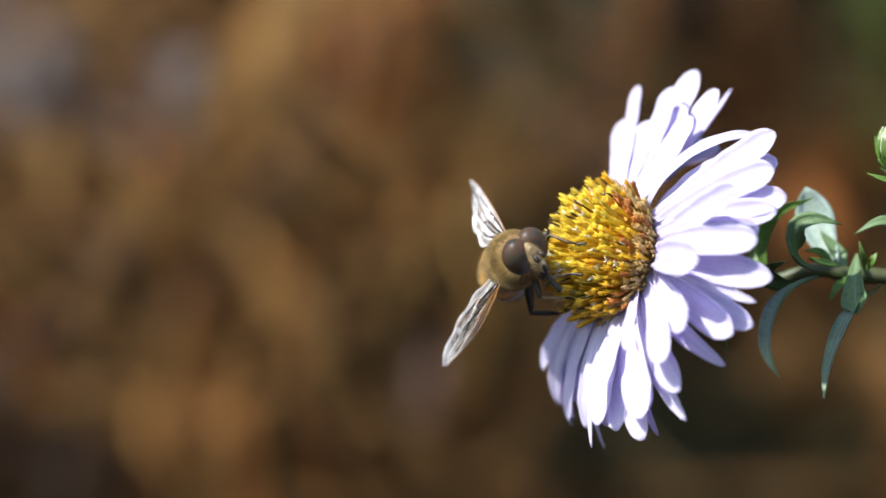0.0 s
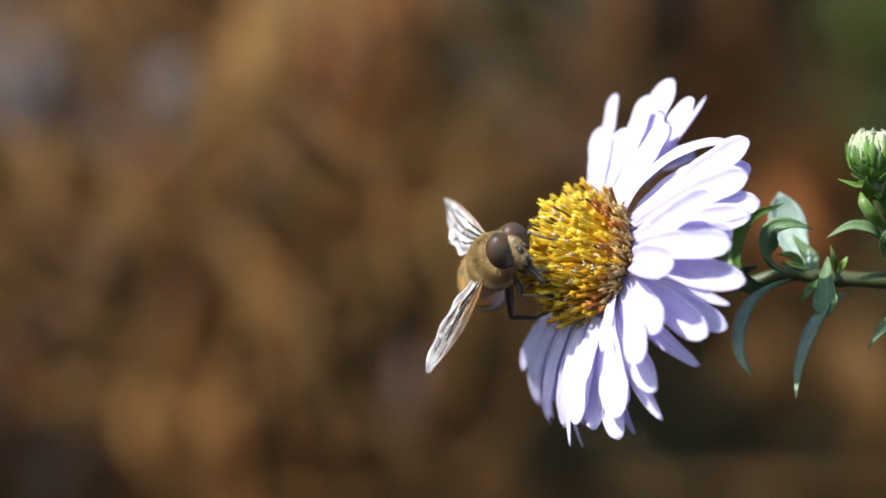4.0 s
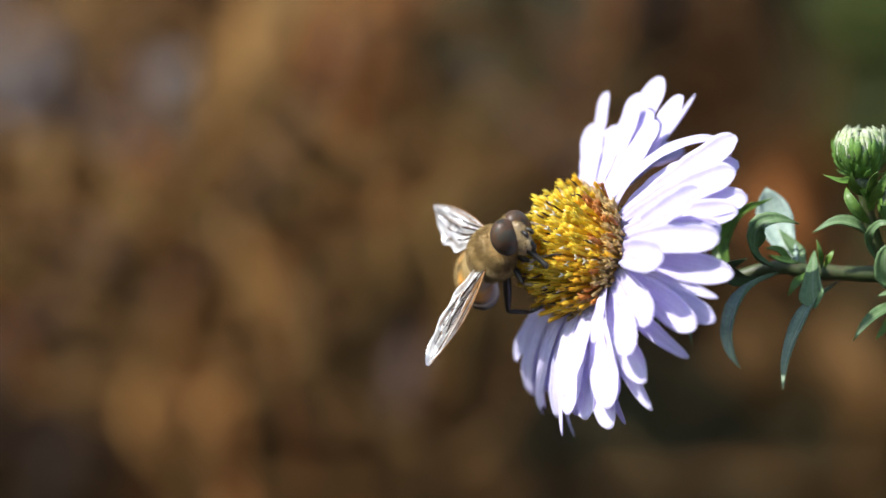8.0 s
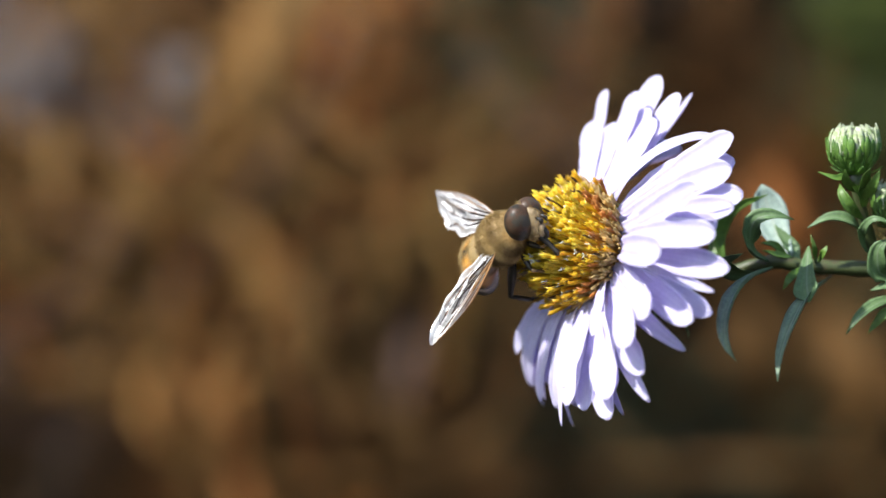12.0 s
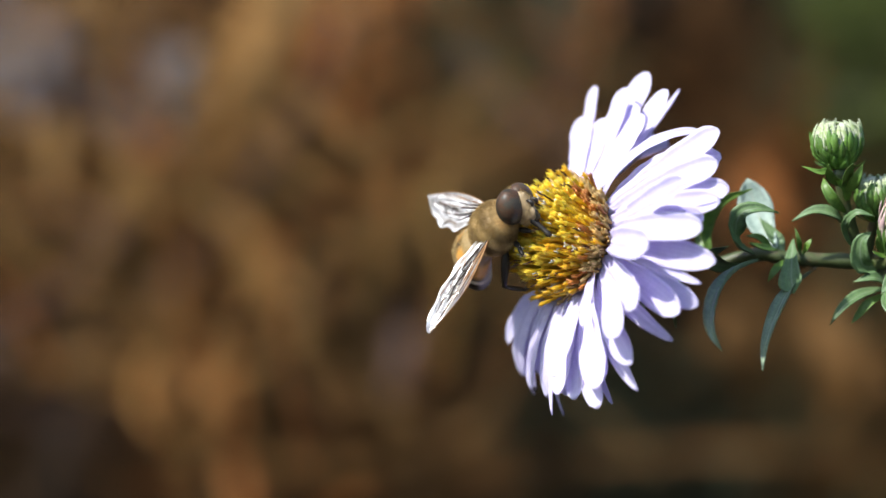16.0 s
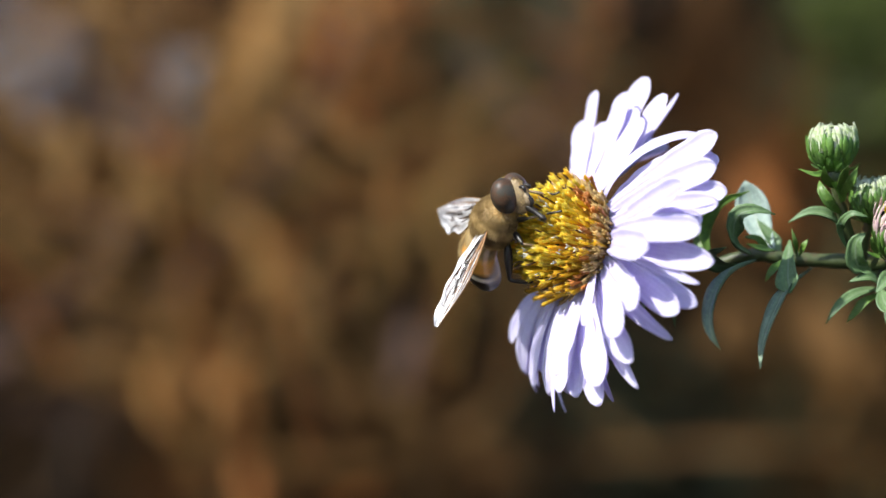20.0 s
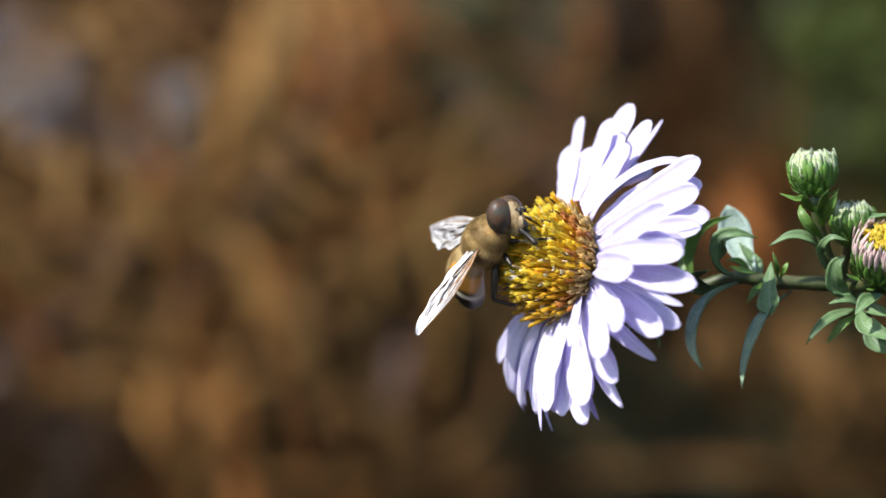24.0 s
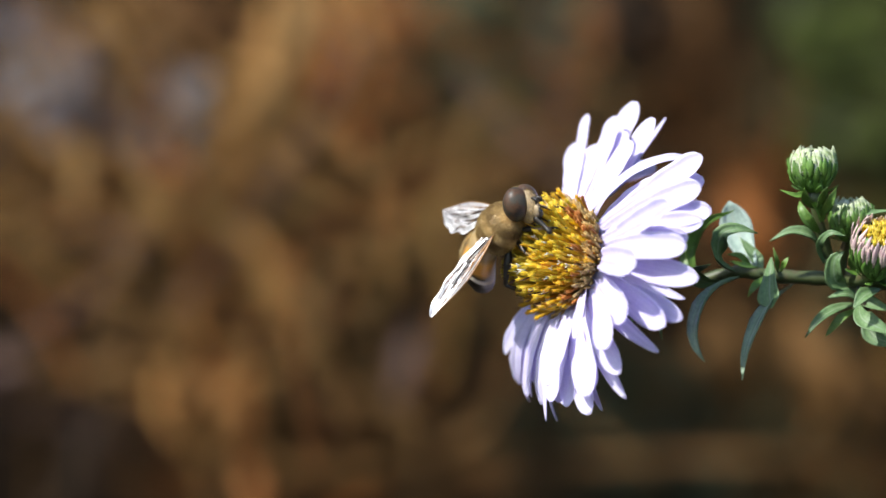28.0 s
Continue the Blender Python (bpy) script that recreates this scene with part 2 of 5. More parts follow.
def abdomen_material():
    """Black bands and amber side patches along the abdomen, pale hair at the hind margins."""
    m = surface("fly_abdomen", [(0.3, (0.015, 0.011, 0.008)), (0.7, (0.035, 0.025, 0.016))], 0.8 * MM, 0.35, 0.3, 0.1 * MM, gloss=0.6)
    t = m.node_tree
    p = t.nodes["Principled BSDF"]
    dark = p.inputs["Base Color"].links[0].from_socket
    coord = t.nodes.new("ShaderNodeTexCoord")
    split = t.nodes.new("ShaderNodeSeparateXYZ")
    t.links.new(coord.outputs["Object"], split.inputs[0])
    scale = t.nodes.new("ShaderNodeMath")
    scale.operation, scale.inputs[1].default_value, scale.inputs[2].default_value = "MULTIPLY_ADD", -1 / (9 * MM), 0.0
    t.links.new(split.outputs["X"], scale.inputs[0])
    along = ramp_of(t, scale.outputs[0], [(0.36, (0, 0, 0)), (0.42, (1, 1, 1)), (0.60, (1, 1, 1)), (0.66, (0, 0, 0))])
    wide = t.nodes.new("ShaderNodeMath")
    wide.operation = "ABSOLUTE"
    t.links.new(split.outputs["Y"], wide.inputs[0])
    scaled = t.nodes.new("ShaderNodeMath")
    scaled.operation, scaled.inputs[1].default_value = "MULTIPLY", 1 / (3 * MM)
    t.links.new(wide.outputs[0], scaled.inputs[0])
    side = ramp_of(t, scaled.outputs[0], [(0.08, (0, 0, 0)), (0.3, (1, 1, 1))])
    patch = mixed(t, along, side, 1.0, "MULTIPLY")
    amber = mixed(t, dark, (0.70, 0.34, 0.06), patch)
    margin = ramp_of(t, scale.outputs[0], [(0.66, (0, 0, 0)), (0.69, (1, 1, 1)), (0.72, (1, 1, 1)), (0.74, (0, 0, 0))])
    front = ramp_of(t, scale.outputs[0], [(0.36, (1, 1, 1)), (0.46, (0, 0, 0))])
    amber = mixed(t, amber, (0.30, 0.21, 0.085), front)
    low = t.nodes.new("ShaderNodeMath")
    low.operation, low.inputs[1].default_value, low.inputs[2].default_value = "MULTIPLY_ADD", 1 / (6 * MM), 0.6
    t.links.new(split.outputs["Z"], low.inputs[0])
    belly = ramp_of(t, low.outputs[0], [(0.28, (0.9, 0.9, 0.9)), (0.40, (0, 0, 0))])
    tip = ramp_of(t, scale.outputs[0], [(0.70, (1, 1, 1)), (0.80, (0.25, 0.25, 0.25))])
    amber = mixed(t, amber, (0.60, 0.55, 0.47), mixed(t, belly, tip, 1.0, "MULTIPLY"))
    t.links.new(mixed(t, amber, (0.72, 0.64, 0.48), margin), p.inputs["Base Color"])
    return m


ABDOMEN = abdomen_material()


def banded(material, darker):
    """Dusky cross bands on the fly's back."""
    t = material.node_tree
    for link in [k for k in t.links if k.to_socket.name in ("Base Color",) or (k.to_node.type == "BSDF_TRANSLUCENT" and k.to_socket.name == "Color")]:
        coord = t.nodes.new("ShaderNodeTexCoord")
        split = t.nodes.new("ShaderNodeSeparateXYZ")
        t.links.new(coord.outputs["Object"], split.inputs[0])
        wave = t.nodes.new("ShaderNodeMath")
        wave.operation, wave.inputs[1].default_value, wave.inputs[2].default_value = "MULTIPLY_ADD", 1 / (6.4 * MM), 0.5
        t.links.new(split.outputs["X"], wave.inputs[0])
        tone = ramp_of(t, wave.outputs[0], [(0.20, (1, 1, 1)), (0.28, darker), (0.40, darker), (0.47, (1, 1, 1)), (0.56, (1, 1, 1)), (0.62, darker), (0.72, darker), (0.80, (1, 1, 1))])
        source, target = link.from_socket, link.to_socket
        t.links.new(mixed(t, source, tone, 1.0, "MULTIPLY"), target)


banded(FUR, (0.58, 0.54, 0.47))
banded(THORAX, (0.58, 0.54, 0.47))


def membrane_material():
    """Clear wing skin: partly see-through, with a crinkled silvery sheen; white mixed in stands for the sun's glint."""
    m = bpy.data.materials.new("wing_membrane")
    m.use_nodes = True
    t = m.node_tree
    t.nodes.remove(t.nodes["Principled BSDF"])
    clear = t.nodes.new("ShaderNodeBsdfTransparent")
    clear.inputs[0].default_value = (0.93, 0.90, 0.84, 1)
    sheen = t.nodes.new("ShaderNodeBsdfGlossy")
    sheen.inputs["Roughness"].default_value = 0.34
    sheen.inputs["Color"].default_value = (0.95, 0.93, 0.9, 1)
    glow = t.nodes.new("ShaderNodeBsdfTranslucent")
    glow.inputs[0].default_value = (0.96, 0.95, 0.92, 1)
    # diffuse white in place of the bright reflection on the wing
    white_glint = t.nodes.new("ShaderNodeBsdfDiffuse")
    white_glint.inputs[0].default_value = (0.93, 0.92, 0.89, 1)
    milk = t.nodes.new("ShaderNodeMixShader")
    milk.inputs[0].default_value = 0.58
    t.links.new(glow.outputs[0], milk.inputs[1])
    t.links.new(white_glint.outputs[0], milk.inputs[2])
    n = noise_of(t, 0.9 * MM, 2.0)
    b = t.nodes.new("ShaderNodeBump")
    b.inputs["Strength"].default_value, b.inputs["Distance"].default_value = 0.9, 0.45 * MM
    t.links.new(n, b.inputs["Height"])
    t.links.new(b.outputs[0], sheen.inputs["Normal"])
    shine = t.nodes.new("ShaderNodeMixShader")
    shine.inputs[0].default_value = 0.38
    t.links.new(milk.outputs[0], shine.inputs[1])
    t.links.new(sheen.outputs[0], shine.inputs[2])
    mix = t.nodes.new("ShaderNodeMixShader")
    t.links.new(ramp_of(t, n, [(0.38, (0.68,) * 3), (0.62, (0.98,) * 3)]), mix.inputs[0])
    t.links.new(clear.outputs[0], mix.inputs[1])
    t.links.new(shine.outputs[0], mix.inputs[2])
    t.links.new(mix.outputs[0], t.nodes["Material Output"].inputs[0])
    return m


MEMBRANE = membrane_material()


# ---- mesh helpers ----
def part(name, bm, material, parent, label="", smooth=True, at=None):
    """Links a bmesh, or a finished mesh, as one mesh object under a thing or a part."""
    if isinstance(bm, bmesh.types.BMesh):
        me = bpy.data.meshes.new(name)
        bm.to_mesh(me)
        bm.free()
    else:
        me = bm
    if not me.materials:
        for mat in material if isinstance(material, (list, tuple)) else [material]:
            me.materials.append(mat)
    if smooth:
        me.shade_smooth()
    ob = new(name, me)
    ob.parent = parent
    if at is not None:
        ob.matrix_basis = at
    if label:
        ob["label"] = label
    return ob


def thing(name, label, category, group="", kind="", at=None):
    ob = new(name)
    ob.empty_display_size = 0.005
    if at is not None:
        ob.matrix_basis = at
    return tagged(ob, label, category, group, kind)


def bezier(points, count):
    """A smooth line through the given points."""
    pts = [Vector(p) for p in points]
    ext = [2 * pts[0] - pts[1], *pts, 2 * pts[-1] - pts[-2]]
    out = []
    spans = len(pts) - 1
    for i in range(count + 1):
        s = i / count * spans
        k = min(int(s), spans - 1)
        x = s - k
        a, b, c, d = ext[k:k + 4]
        out.append(0.5 * (2 * b + (c - a) * x + (2 * a - 5 * b + 4 * c - d) * x * x + (3 * b - a - 3 * c + d) * x ** 3))
    return out


def tube(bm, line, radii, sides=8, cap=True):
    """A round limb along a line, with a radius at each point."""
    rings = []
    up = Vector((0.3, 0.5, 0.8))
    for i, p in enumerate(line):
        d = (line[min(i + 1, len(line) - 1)] - line[max(i - 1, 0)]).normalized()
        a = (up - d * up.dot(d)).normalized()
        up = a
        b = d.cross(a)
        r = radii[i] if isinstance(radii, (list, tuple)) else radii
        rings.append([bm.verts.new(p + (a * math.cos(q) + b * math.sin(q)) * r) for q in [2 * math.pi * j / sides for j in range(sides)]])
    for r0, r1 in zip(rings, rings[1:]):
        for j in range(sides):
            bm.faces.new((r0[j], r0[(j + 1) % sides], r1[(j + 1) % sides], r1[j]))
    if cap:
        bm.faces.new(rings[0][::-1])
        bm.faces.new(rings[-1])
    return bm


def ball(bm, centre, radii, turn=None, segments=20, rings=14):
    """An ellipsoid, turned by a matrix."""
    m = Matrix.Translation(centre) @ (turn.to_4x4() if turn else Matrix()) @ Matrix.Diagonal((*radii, 1))
    return bmesh.ops.create_uvsphere(bm, u_segments=segments, v_segments=rings, radius=1.0, matrix=m)["verts"]


def blade(bm, line, normals, widths, channel, thick, across=4, wave=0.0, seed=0):
    """A thin leaf or petal: a line, the face's normal and half width at each point, a channel along it, and thickness."""
    rng = random.Random(seed)
    phase = rng.uniform(0, 6)
    tops, lows = [], []
    chart, layer = {}, bm.loops.layers.uv.verify()
    for i, p in enumerate(line):
        d = (line[min(i + 1, len(line) - 1)] - line[max(i - 1, 0)]).normalized()
        n = (normals[i] - d * normals[i].dot(d)).normalized()
        side = d.cross(n)
        top, low = [], []
        for j in range(across + 1):
            q = 2 * j / across - 1
            w = widths[i]
            lift = channel * w * (q * q - 0.5) + wave * w * math.sin(phase + i * 0.9 + q * 1.7) * abs(q)
            rib = 0.06 * w * math.cos(q * 2 * math.pi)
            at = p + side * (q * w) + n * (lift + rib)
            edge = thick * (1 - 0.7 * abs(q))
            top.append(bm.verts.new(at + n * edge * 0.5))
            low.append(bm.verts.new(at - n * edge * 0.5))
            chart[top[-1]] = chart[low[-1]] = (j / across, i / (len(line) - 1))
        tops.append(top)
        lows.append(low)
    for a, b, c, d in zip(tops, tops[1:], lows, lows[1:]):
        for j in range(across):
            bm.faces.new((a[j], a[j + 1], b[j + 1], b[j]))
            bm.faces.new((c[j + 1], c[j], d[j], d[j + 1]))
        bm.faces.new((a[0], b[0], d[0], c[0]))
        bm.faces.new((b[across], a[across], c[across], d[across]))
    for top, low, flip in ((tops[0], lows[0], 1), (tops[-1], lows[-1], -1)):
        for j in range(across):
            f = (top[j], low[j], low[j + 1], top[j + 1])
            bm.faces.new(f[::flip])
    for f in bm.faces:
        for loop in f.loops:
            if loop.vert in chart:
                loop[layer].uv = chart[loop.vert]
    return bm


def leaf_widths(half, count, tip=1.6, widest=0.4):
    """Half widths of a lance-shaped leaf."""
    out = []
    for i in range(count + 1):
        s = i / count
        w = (s / widest) ** 0.7 if s < widest else (1 - ((s - widest) / (1 - widest)) ** tip)
        out.append(half * max(w, 0.06 if s < 0.5 else 0.02))
    return out


# ---- ground: flat soil that climbs a bank behind the plants and goes on to the horizon ----
FLOOR = -0.45


def bank(x, y):
    rise = min(max((y - 0.55) / 0.55, 0.0), 1.0)
    z = FLOOR + 1.25 * rise * rise * (3 - 2 * rise)
    if abs(x) < 2.5 and -2 < y < 3:
        z += 0.03 * noise.noise(Vector((x * 6, y * 6, 0.3))) + 0.012 * noise.noise(Vector((x * 25, y * 25, 2.0)))
    return z


def build_ground():
    def steps(lo, hi, inner, count):
        out = [lo + (hi - lo) * i / count for i in range(count + 1)]
        far, grow = [], inner
        while far == [] or far[-1] < 4000:
            far.append((far[-1] if far else max(abs(lo), abs(hi))) + grow)
            grow *= 2.0
        return sorted([-f for f in far] + out + far)
    xs, ys = steps(-1.2, 1.2, 0.2, 80), steps(-0.6, 1.4, 0.2, 70)
    verts = [(x, y, bank(x, y)) for y in ys for x in xs]
    w = len(xs)
    faces = [(j * w + i, j * w + i + 1, (j + 1) * w + i + 1, (j + 1) * w + i) for j in range(len(ys) - 1) for i in range(w - 1)]
    me = bpy.data.meshes.new("ground")
    me.from_pydata(verts, [], faces)
    me.materials.append(SHADE_SOIL)
    me.shade_smooth()
    return tagged(new("ground", me), "garden soil rising to a bank, coloured near black as shade", "ground", kind="structure")


build_ground()


# ---- the aster ----
AXIS = Vector((-0.81, -0.555, 0.20)).normalized()      # the way the flower faces
UPWARD = (Vector((0, 0, 1)) - AXIS * AXIS.z).normalized()
NEARWARD = UPWARD.cross(AXIS).normalized()
HEART = site(1006, 459)                               # centre of the ring of petals
plant = thing("aster_plant", "pale lilac aster with a yellow centre, buds and narrow green leaves", "flower", at=Matrix.Translation((0.085, 0.004, FLOOR - 0.004)))
BASE = plant.matrix_basis.inverted()


def on_plant(name, bm, material, label="", parent=None, smooth=True):
    """A part whose mesh is given in the world's space."""
    if parent is None:
        bmesh.ops.transform(bm, matrix=BASE, verts=bm.verts)
        return part(name, bm, material, plant, label, smooth)
    return part(name, bm, material, parent, label, smooth)


def leaf(spots, half, face=(0, -1, 0.3), material=None, channel=0.5, tip=1.6, widest=0.4, seed=0):
    count = 12
    line = bezier([site(*s) for s in spots], count)
    normals = []
    for i, p in enumerate(line):
        normals.append(Vector(face).normalized())
    bm = blade(bmesh.new(), line, normals, [w * MM for w in leaf_widths(half, count, tip, widest)], channel, 0.22 * MM, 6, 0.06, seed)
    return on_plant("leaf", bm, material or LEAF)


def build_stems():
    main = bezier([HEART - AXIS * 5 * MM, site(1160, 497, 3), site(1230, 504, 4), site(1300, 489, 3), site(1360, 496, 3), site(1470, 502, 3),
                   site(1570, 508, 3), site(1800, 560, 4)], 40)
    down = bezier([main[-1], site(2050, 700, 5), Vector((0.086, 0.004, -0.06)), Vector((0.085, 0.004, FLOOR))], 24)
    line = main + down[1:]
    radii = [(0.55 + 0.5 * i / len(line)) * MM * (1 + 0.08 * math.sin(i * 1.9)) for i in range(len(line))]
    on_plant("stem", tube(bmesh.new(), line, radii, 12), STEM, "green stem flushed brown")
    for spots, r in (([(1474, 500, 3), (1462, 455, 2), (1446, 400, 1), (1437, 345, 0)], 0.62), ([(1486, 502, 3), (1490, 460, 2), (1501, 425, 1)], 0.5),
                     ([(1500, 505, 2), (1528, 500, -1), (1544, 485, -2)], 0.7)):
        on_plant("side_stem", tube(bmesh.new(), bezier([site(*s) for s in spots], 12), r * MM, 10), STEM)


build_stems()


def build_head():
    """The green cup behind the petals, in the flower's own space: z along the axis, x up, y towards the near side."""
    turn = Matrix((UPWARD, NEARWARD, AXIS)).transposed().to_4x4()
    bm = bmesh.new()
    rings = []
    for z, r in ((-5.5, 0.7), (-5.0, 1.5), (-4.0, 2.9), (-2.6, 3.9), (-1.0, 4.6), (0.1, 4.5), (0.7, 4.1), (1.4, 3.4), (2.2, 2.0)):
        rings.append([bm.verts.new((r * MM * math.cos(a), r * MM * math.sin(a), z * MM)) for a in [2 * math.pi * k / 28 for k in range(28)]])
    for a, b in zip(rings, rings[1:]):
        for k in range(28):
            bm.faces.new((a[k], a[(k + 1) % 28], b[(k + 1) % 28], b[k]))
    bm.faces.new(rings[0][::-1])
    bm.faces.new(rings[-1])
    return part("flower_head", bm, BRACT, plant, "open lilac ray flower with yellow disc", at=BASE @ Matrix.Translation(HEART) @ turn)


head = build_head()


def petal(az, lift, length, width, bend=-16.0, twist=0.0, low=0.0, seed=0, blunt=0.80):
    """One ray floret. az: degrees round the axis from the top to the near side; lift: degrees above the plane of the ring."""
    a = radians(az)
    out = Vector((math.cos(a), math.sin(a), 0))
    side = Vector((-math.sin(a), math.cos(a), 0))
    count = 28
    p = out * 4.5 * MM + Vector((0, 0, (0.2 - low) * MM))
    span = length + 0.9
    line, normals, widths = [], [], []
    for i in range(count + 1):
        s = i / count
        e = radians(lift - bend * (s - 0.5) * -1)
        line.append(p.copy())
        way = out * math.cos(e) + Vector((0, 0, math.sin(e)))
        up = Vector((0, 0, math.cos(e))) - out * math.sin(e)
        q = radians(twist) * (0.35 + 0.65 * s)
        normals.append(up * math.cos(q) + side * math.sin(q))
        w = 0.44 + 0.56 * min(1, s / 0.60) ** 0.9
        if s > blunt:
            w *= max(0.12 if blunt > 0.7 else 0.05, math.sqrt(max(0, 1 - ((s - blunt) / (1.005 - blunt)) ** 2)))
        widths.append(width * 0.5 * MM * w)
        p += way * span * MM / count
    bm = blade(bmesh.new(), line, normals, widths, 0.28, 0.13 * MM, 8, 0.05, seed)
    return part("petal", bm, PETAL, head)


# az, lift, length, width, bend, twist, bluntness; the ring from the top round the near side to the bottom and the far side
PETALS_TOP = [(-29, -16, 10.0, 2.9, 11, 15, 0.85), (-25, -16, 13.2, 1.75, 3, 8, 0.86), (-21, -23, 9.7, 1.3, 19, -7, 0.80), (-11, -25, 7.4, 2.0, 22, -6, 0.80),
              (-5, -17, 11.3, 2.7, 14, 7, 0.83), (-6, -23, 14.2, 2.9, 19, 17, 0.84), (8, -25, 12.4, 2.7, 20, 9, 0.82), (1, -34, 14.3, 1.5, 17, -5, 0.3),
              (-16, -20, 8.6, 2.9, 8, 12, 0.83), (12, -19, 8.6, 2.6, 6, 12, 0.75), (-36, -20, 8.4, 2.4, 8, 14, 0.80), (2, -19, 9.6, 2.8, 8, 12, 0.80)]
PETALS_UPPER = [(54, -14, 14.4, 2.95, -4, 5, 0.84), (64, -14, 13.5, 3.1, -23, 4, 0.83), (72, -18, 14.1, 3.0, -43, 0, 0.80), (50, -20, 8.8, 2.8, -40, 4, 0.80), (58, -22, 13.0, 3.0, -26, 8, 0.80),
                (-15, -56, 12.5, 2.9, -30, -20, 0.83), (-7, -44, 9.9, 2.2, 22, 10, 0.83), (75, 9, 14.4, 2.9, -1, 6, 0.76), (76, -17, 13.5, 2.8, -47, -3, 0.82), (82, -12, 12.0, 2.8, -30, 0, 0.82)]
PETALS_NEAR = [(87, -3, 14.5, 3.0, -48, 0, 0.83), (96, 19, 14.1, 3.3, -28, 1, 0.84), (96, -9, 15.3, 3.0, -19, 0, 0.72), (103, -8, 14.2, 1.5, -20, 4, 0.3),
               (109, -8, 14.7, 2.6, -23, 2, 0.76), (112, 1, 15.0, 3.1, 1, -4, 0.76), (114, 17, 15.1, 2.73, 24, -8, 0.80), (122, -7, 14.6, 2.4, -56, 6, 0.2)]
PETALS_LOW = [(126, 17, 13.8, 2.92, 7, -16, 0.83), (132, 7, 14.6, 2.73, -26, -8, 0.80), (140, -4, 15.1, 2.3, -37, 3, 0.4), (147, 9, 13.7, 3.15, -3, -24, 0.76),
              (152, 4, 14.7, 2.79, -23, -12, 0.82), (153, -4, 13.8, 1.8, -40, 9, 0.3), (132, 28, 11.5, 1.9, -1, -16, 0.4), (156, 23, 12.5, 2.4, -1, -27, 0.5),
              (159, 9, 13.0, 2.3, -9, -20, 0.83), (163, 15, 12.6, 2.2, -3, -15, 0.82), (148, 3, 12.0, 2.6, -14, -14, 0.80)]
PETALS_FAR = [(178, -6, 11.0, 2.7, -40, 0, 0.8), (190, -10, 11.0, 2.6, -46, 0, 0.8), (201, -14, 11.2, 2.6, -54, 0, 0.8), (211, -16, 11.2, 2.6, -60, 0, 0.8), (168, -2, 11.4, 2.7, -30, 0, 0.8), (199, -4, 11.6, 1.7, -46, 0, 0.76), (188, -3, 11.5, 1.8, -43, -9, 0.72), (205, -13, 12.2, 1.7, -55, 4, 0.4), (212, -18, 14.4, 1.3, -68, 7, 0.4), (215, -12, 12.6, 2.0, -66, -14, 0.76),
              (226, -4, 10.4, 2.0, -33, -3, 0.76), (173, 5, 13.6, 1.2, -36, 14, 0.4), (195, -20, 14.0, 1.2, -51, 12, 0.3), (174, 6, 11.0, 1.9, -53, -10, 0.75),
              (181, 2, 11.4, 1.7, -44, -6, 0.80), (168, 10, 11.6, 1.7, -26, -16, 0.76), (255, -34, 12, 2.6, -20, 0, 0.80), (275, -38, 12, 2.6, -20, 0, 0.80), (295, -36, 11, 2.6, -20, 0, 0.80)]


def build_petals():
    for k, (az, lift, length, width, bend, twist, blunt) in enumerate(PETALS_TOP + PETALS_UPPER + PETALS_NEAR + PETALS_LOW + PETALS_FAR):
        petal(az, lift, length, width, bend, twist, 0.14 * (k % 4), k, blunt)
    petal(38, -32, 13.1, 1.5, -99, -9, 0, 99)


build_petals()


def floret_mesh(name, seed, length, stalk, material, spread):
    """A disc floret: a slim tube that swells into a mouth with five pointed, flame-like lobes."""
    rng = random.Random(seed)
    bm = bmesh.new()
    lean = Vector((rng.uniform(-0.14, 0.14), rng.uniform(-0.14, 0.14), 0))
    line = [Vector((0, 0, length * s * MM)) + lean * (s * s * length * MM) for s in (0, 0.35, 0.6, 0.78, 0.92, 1.0)]
    tube(bm, line, [r * MM for r in (0.14, 0.17, 0.25, 0.32, 0.22, 0.05)], 6)
    for k in range(5):
        a = 2 * math.pi * k / 5 + rng.uniform(-0.4, 0.4)
        out = Vector((math.cos(a), math.sin(a), 0))
        side = Vector((-math.sin(a), math.cos(a), 0))
        foot = line[3] + lean * 0.2 * MM
        tip = foot + out * (0.40 + spread * rng.uniform(0.0, 0.25)) * MM + Vector((0, 0, rng.uniform(0.55, 0.9) * MM))
        v = [bm.verts.new(q) for q in (foot + out * 0.20 * MM - side * 0.20 * MM, foot + out * 0.20 * MM + side * 0.20 * MM, tip, foot + out * 0.02 * MM + Vector((0, 0, 0.25 * MM)))]
        for f in ((v[0], v[1], v[2]), (v[1], v[3], v[2]), (v[3], v[0], v[2])):
            bm.faces.new(f)
    for f in bm.faces:
        f.material_index = 1 if f.calc_center_median().z < stalk * length * MM else 0
    me = bpy.data.meshes.new(name)
    bm.to_mesh(me)
    bm.free()
    me.materials.append(material)
    me.materials.append(FLORET_STALK)
    me.shade_smooth()
    return me


SAG = 0.6               # mm by which the disc hangs below the ring's centre


